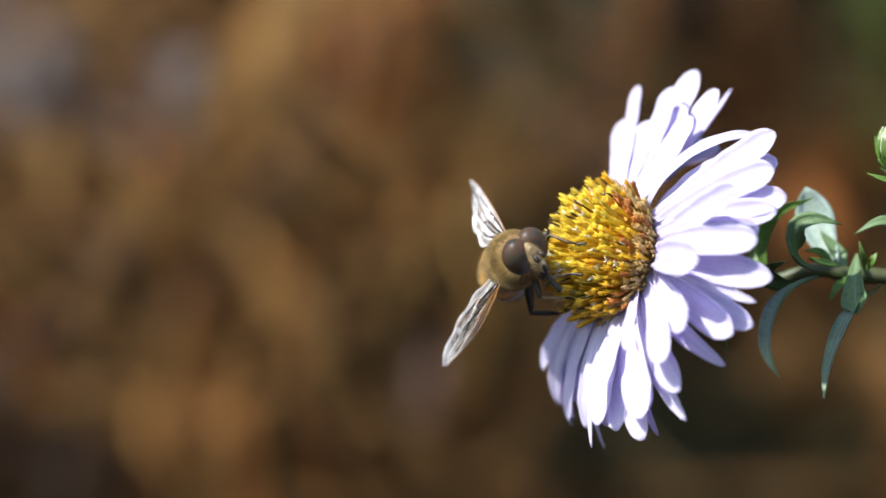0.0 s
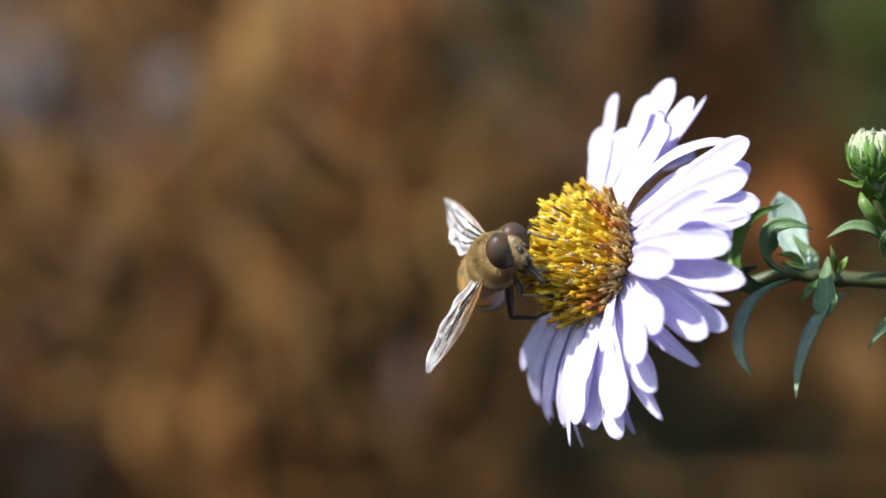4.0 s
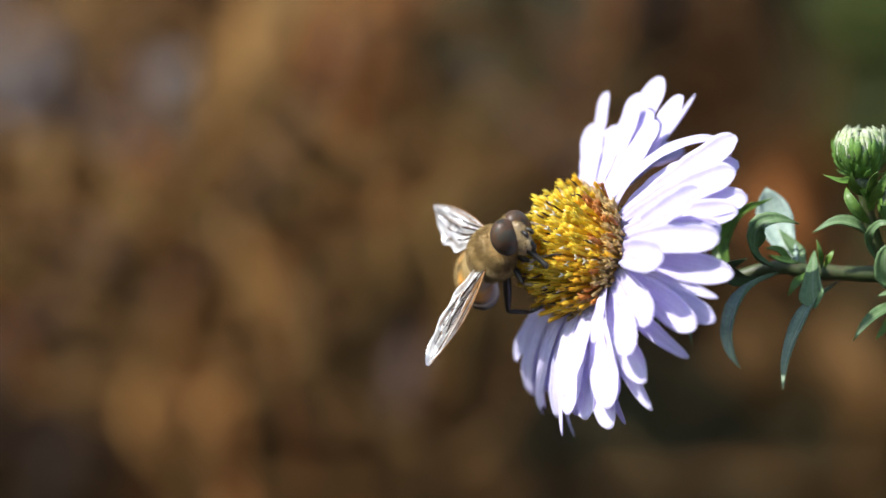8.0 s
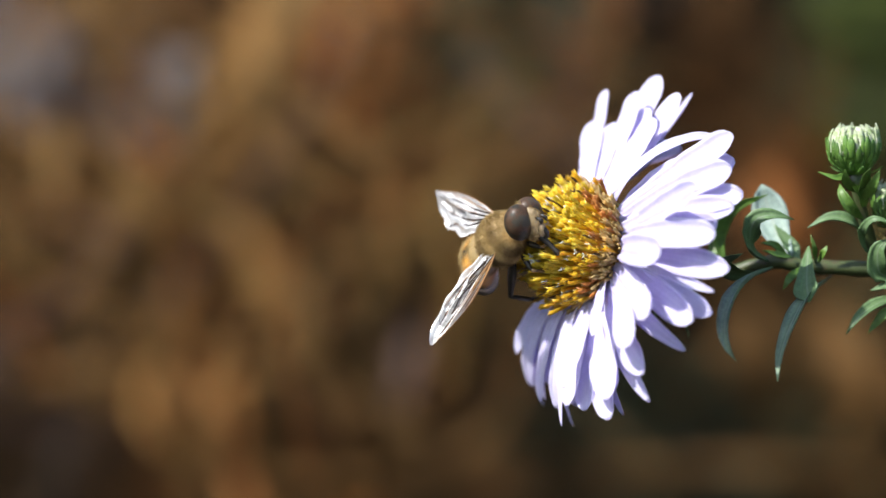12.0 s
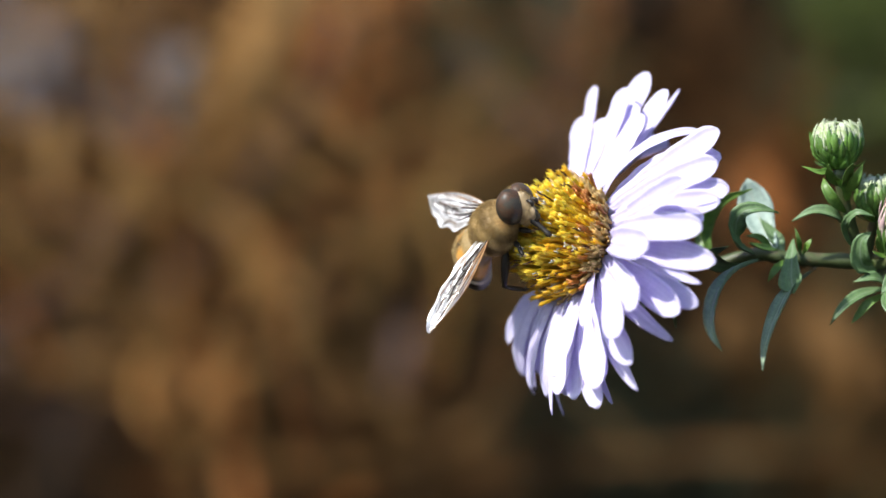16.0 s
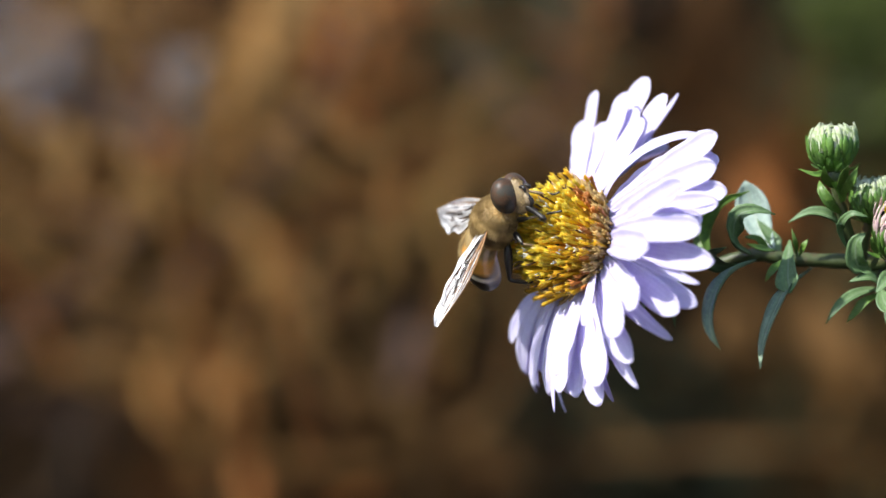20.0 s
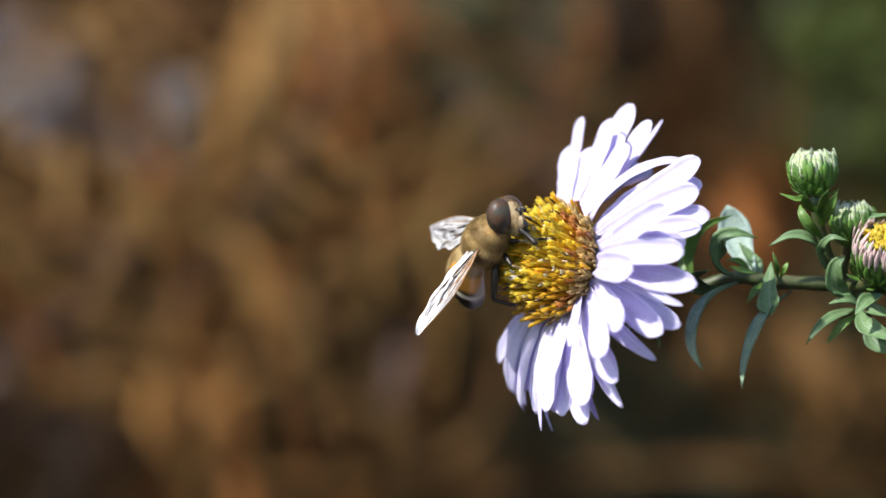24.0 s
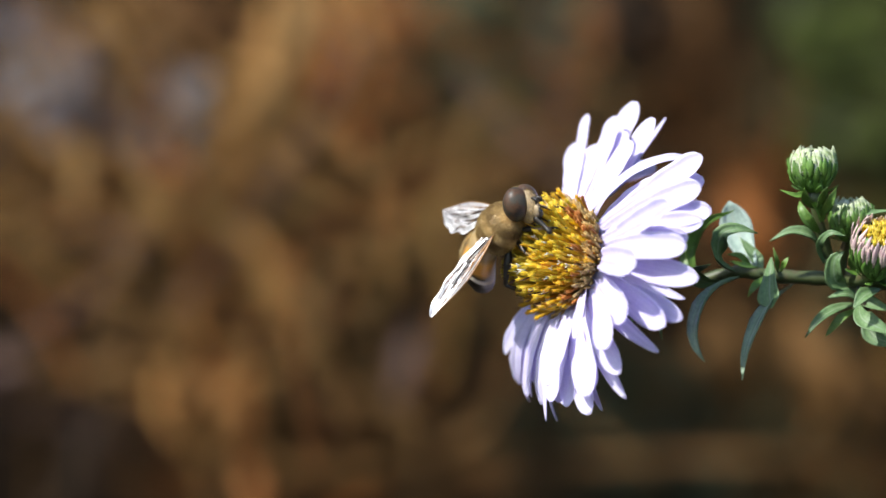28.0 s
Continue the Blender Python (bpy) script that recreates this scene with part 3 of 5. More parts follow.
def build_disc():
    rng = random.Random(11)
    yellow = [floret_mesh("floret", k, 3.2 + 0.2 * k, 0.25, FLORET_YELLOW, 0.6) for k in range(5)]
    amber = [floret_mesh("floret", 10 + k, 3.1 + 0.2 * k, 0.4, FLORET_AMBER, 0.5) for k in range(4)]
    rust = [floret_mesh("floret", 20 + k, 2.9 + 0.2 * k, 0.4, FLORET_RUST, 0.8) for k in range(4)]
    tan = [floret_mesh("floret", 30 + k, 2.4 + 0.2 * k, 0.4, FRINGE, 0.8) for k in range(3)]
    total = 340

    def crest(r):
        """Height of the floret tips over the ring, from the middle (0) to the rim (1)."""
        return 6.9 - 4.3 * r ** 2.3

    bm = bmesh.new()
    rings = [[bm.verts.new(((r * 5.2 * math.cos(q) - SAG) * MM, r * 5.2 * MM * math.sin(q), (crest(r) - 2.6) * MM)) for q in [2 * math.pi * k / 24 for k in range(24)]]
             for r in (0.97, 0.9, 0.75, 0.55, 0.3, 0.08)]
    for p, q in zip(rings, rings[1:]):
        for k in range(24):
            bm.faces.new((p[k], p[(k + 1) % 24], q[(k + 1) % 24], q[k]))
    bm.faces.new(rings[-1])
    crown = Matrix.Translation((0, 0, 9 * MM))
    bmesh.ops.transform(bm, matrix=crown.inverted(), verts=bm.verts)
    disc = part("disc", bm, FLORET_UNDER, head, "dense amber disc under the florets", at=crown)
    for k in range(total):
        r = math.sqrt((k + 0.5) / total)
        a = k * 2.399963
        az = math.degrees(a) % 360
        lean = radians(2 + 26 * r ** 1.6 + rng.uniform(-9, 9))
        near = math.cos(radians(az - 84))
        way = Vector((math.cos(a) * math.sin(lean), math.sin(a) * math.sin(lean), math.cos(lean)))
        old = r + 0.10 * near + rng.uniform(-0.07, 0.07)
        if old > 1.02:
            me = rng.choice(tan)
        elif old > 0.90 and near > 0.5:
            me = rng.choice(rust if rng.random() < 0.75 else amber)
        elif old > 0.93 or (old > 0.72 and az > 110 and az < 230) or rng.random() < 0.12:
            me = rng.choice(amber)
        else:
            me = rng.choice(yellow)
        root = Vector(((math.cos(a) * 5.2 * r - SAG) * MM, math.sin(a) * 5.2 * r * MM, crest(r) * MM - 3.6 * MM * math.cos(lean)))
        m = Matrix.Translation(root) @ way.to_track_quat("Z", "Y").to_matrix().to_4x4() @ Matrix.Rotation(rng.uniform(0, 6.28), 4, "Z")
        thick = rng.uniform(0.58, 0.88)
        part("floret", me, None, head, at=m @ Matrix.Diagonal((thick, thick, rng.uniform(0.92, 1.3), 1)))
    rod = bpy.data.meshes.new("anther")
    bm = tube(bmesh.new(), [Vector((0, 0, z)) * MM for z in (-0.6, 0.4, 1.0)] + [Vector((0.15, 0, 1.4)) * MM], [0.07 * MM, 0.10 * MM, 0.10 * MM, 0.04 * MM], 5)
    bm.to_mesh(rod)
    bm.free()
    rod.materials.append(ANTHER)
    # pale forked tips, also serving as painted white highlights on the disc
    fork = bpy.data.meshes.new("stigma")
    bm = bmesh.new()
    for s in (-1, 1):
        tube(bm, [Vector((0, 0, -0.4)) * MM, Vector((s * 0.06, 0, 0.5)) * MM, Vector((s * 0.22, 0.05, 0.85)) * MM], [0.09 * MM, 0.10 * MM, 0.06 * MM], 5)
    bm.to_mesh(fork)
    bm.free()
    fork.materials.append(STIGMA_GLINT)
    for k in range(84):
        r, a = math.sqrt(rng.uniform(0.12, 1.0)), rng.uniform(0, 2 * math.pi)
        lean = radians(6 + 30 * r ** 1.6 + rng.uniform(-14, 14))
        way = Vector((math.cos(a) * math.sin(lean), math.sin(a) * math.sin(lean), math.cos(lean)))
        root = Vector(((math.cos(a) * 5.3 * r - SAG) * MM, math.sin(a) * 5.3 * r * MM, (crest(r) - 0.1) * MM))
        me = rod if k % 2 else fork
        part(me.name.split(".")[0], me, None, head, at=Matrix.Translation(root) @ way.to_track_quat("Z", "Y").to_matrix().to_4x4() @ Matrix.Rotation(rng.uniform(0, 6.28), 4, "Z"))
    bm = bmesh.new()
    for k in range(300):
        a = 2 * math.pi * (k + rng.uniform(-0.3, 0.3)) / 300
        lean = radians(rng.uniform(15, 55))
        out = Vector((math.cos(a), math.sin(a), 0))
        root = out * rng.uniform(4.7, 5.3) * MM + Vector((-SAG * MM, 0, rng.uniform(0.1, 1.3) * MM))
        tip = root + (out * math.sin(lean) + Vector((0, 0, math.cos(lean)))) * rng.uniform(1.4, 2.6) * MM
        tube(bm, [root, root.lerp(tip, 0.6), tip], [0.12 * MM, 0.2 * MM, 0.05 * MM], 5)
    part("fringe", bm, FRINGE, head, "tan fringe of spent floret stalks")["kind"] = "stuff"
    return disc


disc = build_disc()


def build_leaves():
    leaf([(1224, 496, 3), (1214, 448, 3), (1238, 402, 2), (1294, 379, 1)], 0.75, (0.3, -0.9, -0.1), LEAF_YOUNG, channel=0.5)
    leaf([(1334, 484, 3), (1312, 448, 5), (1296, 405, 6), (1284, 362, 6)], 1.75, (-0.1, -1, 0.25), LEAF_PALE, 0.3, 3.0, 0.55, 2)
    leaf([(1300, 490, 3), (1268, 470, -1), (1270, 424, -3), (1300, 412, -3), (1336, 420, -2)], 1.0, (0.2, -0.8, 0.6), channel=0.6, seed=3)
    leaf([(1272, 506, 3), (1240, 508, 0), (1222, 488, -3), (1252, 476, -5)], 0.9, (0.1, -0.9, -0.5), seed=4)
    leaf([(1302, 498, 2), (1262, 514, -4), (1234, 545, -9), (1221, 590, -11), (1226, 625, -12), (1241, 652, -12)], 0.85, (-0.6, -0.6, 0.55), LEAF_SUNLIT, channel=0.8, seed=5)
    leaf([(1361, 464, 2), (1358, 500, 0), (1357, 530, -2), (1362, 556, -3)], 1.35, (-0.35, -1.0, 0.1), channel=0.5, widest=0.8, tip=1.2, seed=6)
    leaf([(1398, 512, 4), (1356, 545, -2), (1331, 590, -6), (1314, 640, -9), (1309, 685, -10)], 0.95, (-0.6, -0.5, 0.65), LEAF_SUNLIT, channel=0.5, widest=0.38, seed=7)
    leaf([(1330, 486, 3), (1305, 462, 2), (1282, 458, 1)], 0.42, (0, -0.9, 0.5), LEAF_YOUNG, seed=8)
    leaf([(1336, 482, 2), (1310, 478, 0), (1286, 470, -1)], 0.42, (0, -0.8, 0.6), LEAF_YOUNG, seed=9)
    leaf([(1345, 486, 3), (1330, 462, 4), (1304, 428, 5)], 0.8, (0.3, -0.9, 0.2), LEAF, 0.6, seed=10)
    leaf([(1372, 492, 2), (1370, 470, 0), (1364, 445, 0)], 0.32, (0.4, -0.9, 0.2), LEAF_YOUNG, seed=11)
    leaf([(1376, 492, 2), (1384, 476, 0), (1392, 462, 0)], 0.36, (-0.4, -0.9, 0.2), LEAF_YOUNG, seed=12)
    leaf([(1348, 498, 2), (1330, 516, 0), (1318, 536, 0)], 0.42, (0, -0.9, 0.3), LEAF_YOUNG, seed=13)
    leaf([(1352, 500, 2), (1346, 520, 0), (1344, 538, 0)], 0.40, (0, -0.9, 0.3), LEAF_YOUNG, seed=14)
    leaf([(1455, 452, 2), (1432, 424, 0), (1396, 416, 0), (1358, 434, 0)], 0.72, (0, -0.7, 0.75), channel=0.6, seed=15)
    leaf([(1450, 420, 1), (1432, 402, -1), (1416, 378, -1), (1412, 362, 0)], 0.62, (-0.4, -0.9, 0.3), LEAF_YOUNG, seed=16)
    leaf([(1440, 372, 0), (1420, 352, -2), (1404, 352, -3), (1376, 342, -3)], 0.42, (0, -0.8, 0.5), LEAF_YOUNG, seed=40)
    leaf([(1442, 376, 0), (1424, 358, -3), (1420, 338, -4)], 0.55, (-0.3, -0.9, 0.2), LEAF_YOUNG, seed=41)
    leaf([(1442, 380, 0), (1452, 356, -3), (1462, 336, -4)], 0.6, (0.3, -0.9, 0.2), LEAF_YOUNG, seed=42)
    leaf([(1446, 392, 0), (1464, 366, -2), (1478, 338, -2)], 0.6, (0.3, -0.9, 0.2), LEAF_YOUNG, seed=43)
    leaf([(1452, 404, 1), (1448, 380, -1), (1428, 360, -2)], 0.6, (0.2, -0.9, 0.2), LEAF_YOUNG, seed=17)
    leaf([(1464, 486, 2), (1446, 448, 0), (1466, 420, -2), (1498, 426, -2)], 0.5, (0.2, -0.8, 0.5), seed=18)
    leaf([(1462, 424, 2), (1490, 392, 0), (1530, 384, -1), (1580, 378, 0)], 0.6, (0, -0.7, 0.7), seed=19)
    leaf([(1510, 508, 2), (1478, 508, 0), (1474, 470, -1), (1492, 452, -1)], 1.05, (-0.2, -0.95, 0.2), seed=20)
    leaf([(1522, 500, 1), (1508, 470, 0), (1512, 448, 0)], 0.6, (-0.3, -0.9, 0.3), LEAF_YOUNG, seed=21)
    leaf([(1522, 545, 1), (1498, 528, 0), (1462, 536, 0)], 0.72, (0, -0.7, 0.7), seed=22)
    leaf([(1556, 520, 0), (1530, 530, -3), (1508, 556, -4)], 0.95, (-0.2, -0.9, 0.5), seed=23)
    leaf([(1520, 546, 2), (1476, 556, 1), (1444, 578, 0), (1422, 608, 0)], 0.68, (-0.3, -0.8, 0.5), seed=24)
    leaf([(1526, 552, 2), (1490, 570, 1), (1470, 592, 1), (1458, 606, 1)], 0.5, (-0.3, -0.9, 0.3), LEAF_YOUNG, seed=25)
    leaf([(1518, 548, 0), (1524, 572, -2), (1552, 588, -3), (1590, 604, -3)], 1.1, (-0.1, -0.8, 0.5), seed=26)
    leaf([(1530, 566, 2), (1546, 604, 1), (1596, 624, 0)], 1.1, (-0.2, -0.9, 0.2), seed=27)
    leaf([(1500, 506, 3), (1530, 540, 1), (1580, 560, 0)], 1.0, (-0.1, -0.8, 0.5), seed=28)
    leaf([(1180, 506, 4), (1160, 560, 3), (1164, 612, 3)], 0.42, (-0.6, -0.8, 0), seed=29)
    leaf([(1170, 500, 4), (1120, 540, 6), (1108, 590, 7)], 0.42, (-0.6, -0.8, 0), seed=30)
    leaf([(1200, 500, 4), (1206, 460, 5), (1190, 425, 6)], 0.6, (-0.4, -0.9, 0.2), LEAF_YOUNG, seed=31)
    on_plant("side_stem", tube(bmesh.new(), bezier([site(1506, 504, 3), site(1516, 530, 1), site(1530, 560, 1)], 8), 0.5 * MM, 8), STEM)


build_leaves()


def scale_mesh(name, length, half, material):
    """One bract or bud floret: a thin pointed strap with a slight curve."""
    count = 6
    line = [Vector((0, 0.10 * math.sin(s * 2.6) * length, s * length)) * MM for s in [i / count for i in range(count + 1)]]
    widths = [half * MM * max(0.12, (0.55 + 0.9 * s if s < 0.5 else 1 - ((s - 0.5) / 0.52) ** 2.2)) for s in [i / count for i in range(count + 1)]]
    bm = blade(bmesh.new(), line, [Vector((0, 1, 0.1))] * (count + 1), widths, -0.25, 0.12 * MM, 2)
    me = bpy.data.meshes.new(name)
    bm.to_mesh(me)
    bm.free()
    me.materials.append(material)
    me.shade_smooth()
    return me


def bud(centre, top, width, height, petals, label, seed, open_top=0.0, heart=False):
    """A bud: a green core, rows of overlapping bracts and a tuft of closed ray florets."""
    rng = random.Random(seed)
    way = Vector(top).normalized()
    m = Matrix.Translation(centre - way * height * 0.5 * MM) @ way.to_track_quat("Z", "Y").to_matrix().to_4x4()
    bm = bmesh.new()
    rings = []
    for s in (0, 0.08, 0.2, 0.4, 0.6, 0.78, 0.9):
        r = width * 0.45 * math.sin(math.pi * (0.12 + 0.72 * s)) * MM
        rings.append([bm.verts.new((r * math.cos(a), r * math.sin(a), s * height * MM)) for a in [2 * math.pi * k / 18 for k in range(18)]])
    for a, b in zip(rings, rings[1:]):
        for k in range(18):
            bm.faces.new((a[k], a[(k + 1) % 18], b[(k + 1) % 18], b[k]))
    bm.faces.new(rings[0][::-1])
    bm.faces.new(rings[-1])
    body = part("bud", bm, BRACT, plant, label, at=BASE @ m)
    bract = scale_mesh("bract", height * 0.42, width * 0.065, BRACT)
    tuft = scale_mesh("bud_petal", height * 0.50, width * 0.05, petals)
    crest = scale_mesh("bud_petal", height * 0.30, width * 0.055, petals)

    def ring(me, name, count, s, lean, shift):
        r = width * 0.45 * math.sin(math.pi * (0.12 + 0.72 * s)) * MM
        for k in range(count):
            a = 2 * math.pi * (k + shift) / count + rng.uniform(-0.08, 0.08)
            out = Vector((math.cos(a), math.sin(a), 0))
            q = radians(lean + rng.uniform(-6, 6))
            z = Vector((0, 0, math.cos(q))) + out * math.sin(q)
            y = out * math.cos(q) - Vector((0, 0, math.sin(q)))
            x = y.cross(z)
            turn = Matrix((x, y, z)).transposed().to_4x4()
            part(name, me, None, body, at=Matrix.Translation(out * r * 1.0 + Vector((0, 0, s * height * MM))) @ turn @ Matrix.Scale(rng.uniform(0.72, 1.18), 4))

    for s, lean, count in ((0.0, 62, 6), (0.05, 36, 12), (0.16, 22, 15), (0.28, 8, 19), (0.38, 1, 22), (0.48, -6, 22)):
        ring(bract, "bract", count, s, lean, s * 3)
    for s, lean, count in ((0.48, -14 + open_top, 28), (0.58, -34 + open_top, 26), (0.68, -54 + open_top * 1.5, 24), (0.80, -66 + open_top * 1.5, 20), (0.90, -74 + open_top * 1.5, 14)):
        if not (heart and s > 0.65):
            ring(tuft if s < 0.75 else crest, "bud_petal", count, s, lean, s * 5)
    if heart:
        core = floret_mesh("floret", 77, 2.2, 0.3, FLORET_YELLOW, 0.3)
        for k in range(46):
            r, a = 1.5 * math.sqrt((k + 0.5) / 46), k * 2.399963
            tilt = Matrix.Rotation(radians(14 * r), 4, Vector((-math.sin(a), math.cos(a), 0)))
            part("floret", core, None, body, at=Matrix.Translation(Vector((r * math.cos(a), r * math.sin(a), height * 0.72 - 0.18 * r * r)) * MM) @ tilt @ Matrix.Scale(rng.uniform(0.7, 1.0), 4))
    return body


bud(site(1436, 307, 0), (-0.05, -0.15, 1), 5.7, 4.5, BUD_TIP, "green bud with whitish tip", 1)
bud(site(1504, 397, 1), (0.0, -0.15, 1), 5.2, 4.4, BUD_TIP, "green bud with whitish tip", 2)
bud(site(1553, 455, -2), (0.12, -0.75, 1), 6.2, 6.2, BUD_PINK, "half-open bud with pinkish rays and a yellow heart", 3, 14, True)

cam.data.dof.use_dof = True
cam.data.dof.focus_object = disc
cam.data.dof.aperture_fstop = 12.5


# ---- the hover fly: x forward, y to its left, z up, origin in the thorax ----
fly = thing("hover_fly", "furry brown hover fly with clear wings feeding on the flower", "fly")


def build_thorax():
    bm = bmesh.new()
    ball(bm, (-0.25 * MM, 0, 0.1 * MM), (2.85 * MM, 2.6 * MM, 2.4 * MM), None, 24, 16)
    for v in bm.verts:
        v.co += v.co.normalized() * 0.06 * MM * noise.noise(v.co * 900)
    body = part("thorax", bm, THORAX, fly, "brown thorax in golden fur")
    bm = bmesh.new()
    ball(bm, (-2.9 * MM, 0, 0.85 * MM), (0.95 * MM, 1.6 * MM, 0.95 * MM), None, 16, 10)
    part("scutellum", bm, FACE, fly, "pale tan scutellum")
    return body


def fur(bm, centre, radii, count, length, rng, keep):
    """Fine hairs standing on an ellipsoid."""
    made = 0
    while made < count:
        d = Vector((rng.gauss(0, 1), rng.gauss(0, 1), rng.gauss(0, 1))).normalized()
        if not keep(d):
            continue
        made += 1
        p = Vector(centre) + Vector((d.x * radii[0], d.y * radii[1], d.z * radii[2]))
        n = Vector((d.x / radii[0], d.y / radii[1], d.z / radii[2])).normalized()
        n = (n + Vector((rng.uniform(-0.9, 0.1), rng.uniform(-0.5, 0.5), rng.uniform(-0.5, 0.5)))).normalized()
        side = n.cross(Vector((rng.uniform(-1, 1), rng.uniform(-1, 1), rng.uniform(-1, 1)))).normalized() * 0.016 * MM
        tip = p + n * length * rng.uniform(0.6, 1.2) * MM
        v = [bm.verts.new(q) for q in (p - side, p + side, tip)]
        bm.faces.new(v)


def build_fur():
    rng = random.Random(7)
    bm = bmesh.new()
    fur(bm, (-0.25 * MM, 0, 0.1 * MM), (2.8 * MM, 2.55 * MM, 2.35 * MM), 26000, 0.40, rng, lambda d: d.z > -0.8)
    fur(bm, (-2.9 * MM, 0, 0.85 * MM), (0.95 * MM, 1.6 * MM, 0.95 * MM), 500, 0.6, rng, lambda d: d.z > -0.3)
    ob = part("fur", bm, FUR, thorax, "golden-brown fur", smooth=False)
    ob["kind"] = "stuff"


thorax = build_thorax()
build_fur()


def build_head_of_fly():
    """The head in its own space: bowed towards the flower, eyes nearly meeting on top, a long dusted face."""
    bm = bmesh.new()
    ball(bm, (-0.08 * MM, 0, 0.05 * MM), (1.02 * MM, 1.95 * MM, 1.70 * MM), None, 20, 14)
    skull = part("head", bm, SHIN, fly, "large-eyed head", at=Matrix.Translation((3.9 * MM, 0, 0.0)) @ Matrix.Rotation(radians(-42), 4, "X") @ Matrix.Rotation(radians(42), 4, "Y"))
    for s in (-1, 1):
        bm = bmesh.new()
        ball(bm, (0.15 * MM, s * 0.80 * MM, 0.10 * MM), (1.42 * MM, 1.52 * MM, 1.88 * MM), Matrix.Rotation(radians(s * 14), 3, "Z"), 32, 22)
        part("eye", bm, EYE, skull, "dark grey-brown eye with a reddish centre")
        bm = bmesh.new()
        tube(bm, [Vector(p) * MM for p in ((1.8, s * 0.22, 0.65), (2.35, s * 0.32, 0.70), (2.65, s * 0.38, 0.50), (2.72, s * 0.40, 0.20))], [0.13 * MM, 0.18 * MM, 0.24 * MM, 0.10 * MM], 8)
        part("antenna", bm, CHITIN, skull)
        bm = bmesh.new()
        tube(bm, [Vector(p) * MM for p in ((2.65, s * 0.40, 0.45), (3.0, s * 0.5, 0.75), (3.25, s * 0.6, 0.85))], [0.035 * MM, 0.03 * MM, 0.015 * MM], 5)
        part("bristle", bm, CHITIN, skull)
    bm = bmesh.new()
    ball(bm, (1.05 * MM, 0, -0.35 * MM), (1.25 * MM, 0.86 * MM, 1.85 * MM), None, 20, 14)
    part("face", bm, FACE, skull, "pale dusted tan face")
    bm = bmesh.new()
    ball(bm, (2.1 * MM, 0, -0.75 * MM), (0.62 * MM, 0.46 * MM, 0.80 * MM), None, 16, 12)
    part("snout", bm, FACE, skull, "dusted tan snout")
    bm = bmesh.new()
    ball(bm, (1.30 * MM, 0, 0.95 * MM), (0.55 * MM, 0.38 * MM, 0.50 * MM), None, 14, 10)
    part("brow", bm, FACE, skull)
    rng = random.Random(17)
    bm = bmesh.new()
    fur(bm, (-0.08 * MM, 0, 0.05 * MM), (1.02 * MM, 1.95 * MM, 1.70 * MM), 1500, 0.42, rng, lambda d: d.x < 0.1)
    fur(bm, (1.05 * MM, 0, -0.35 * MM), (1.25 * MM, 0.86 * MM, 1.85 * MM), 1300, 0.30, rng, lambda d: d.x > 0.0)
    part("face_fur", bm, FUR, skull, smooth=False)["kind"] = "stuff"
    bm = bmesh.new()
    line = bezier([Vector(p) * MM for p in ((2.05, 0, 0.40), (2.28, 0, -0.25), (2.78, 0, -0.95), (2.5, 0, -1.5), (1.8, 0, -1.75))], 10)
    tube(bm, line, [r * MM for r in (0.12, 0.16, 0.19, 0.22, 0.24, 0.24, 0.24, 0.22, 0.2, 0.18, 0.1)], 8)
    part("face_stripe", bm, CHITIN, skull, "shiny black stripe")
    bm = bmesh.new()
    line = bezier([Vector(p) * MM for p in ((1.9, 0, -1.5), (2.5, 0, -2.0), (3.2, 0, -2.6), (3.8, 0, -3.2))], 8)
    tube(bm, line, [r * MM for r in (0.40, 0.38, 0.34, 0.30, 0.27, 0.25, 0.27, 0.34, 0.22)], 10)
    part("proboscis", bm, CHITIN, skull, "black proboscis")


build_head_of_fly()


def build_abdomen():
    bm = bmesh.new()
    line = bezier([Vector(p) * MM for p in ((-1.9, 0, 0.2), (-3.6, 0, 0.45), (-5.7, 0, -0.3), (-7.3, 0, -1.7), (-8.0, 0, -3.2))], 22)
    rings = []
    for i, p in enumerate(line):
        s = i / (len(line) - 1)
        d = (line[min(i + 1, len(line) - 1)] - line[max(i - 1, 0)]).normalized()
        n = Vector((0, 1, 0)).cross(d).normalized()
        r = 2.55 * max(0.05, (0.72 + 0.9 * s if s < 0.31 else math.sqrt(max(0, 1 - ((s - 0.31) / 0.70) ** 2.4)))) * (1 - 0.05 * (math.cos(s * 26) > 0.82))
        rings.append([bm.verts.new(p + (Vector((0, 1, 0)) * math.cos(a) + n * 0.74 * math.sin(a)) * r * MM) for a in [2 * math.pi * k / 26 for k in range(26)]])
    for a, b in zip(rings, rings[1:]):
        for k in range(26):
            bm.faces.new((a[k], a[(k + 1) % 26], b[(k + 1) % 26], b[k]))
    bm.faces.new(rings[0][::-1])
    bm.faces.new(rings[-1])
    bmesh.ops.recalc_face_normals(bm, faces=bm.faces)
    body = part("abdomen", bm, ABDOMEN, fly, "black abdomen with amber side patches")
    rng = random.Random(21)
    bm = bmesh.new()
    fur(bm, (-4.3 * MM, 0, 0.12 * MM), (2.6 * MM, 2.5 * MM, 2.0 * MM), 2600, 0.45, rng, lambda d: d.x > -0.6 and d.z > 0.25)
    part("abdomen_fur", bm, FUR, body, smooth=False)["kind"] = "stuff"


build_abdomen()


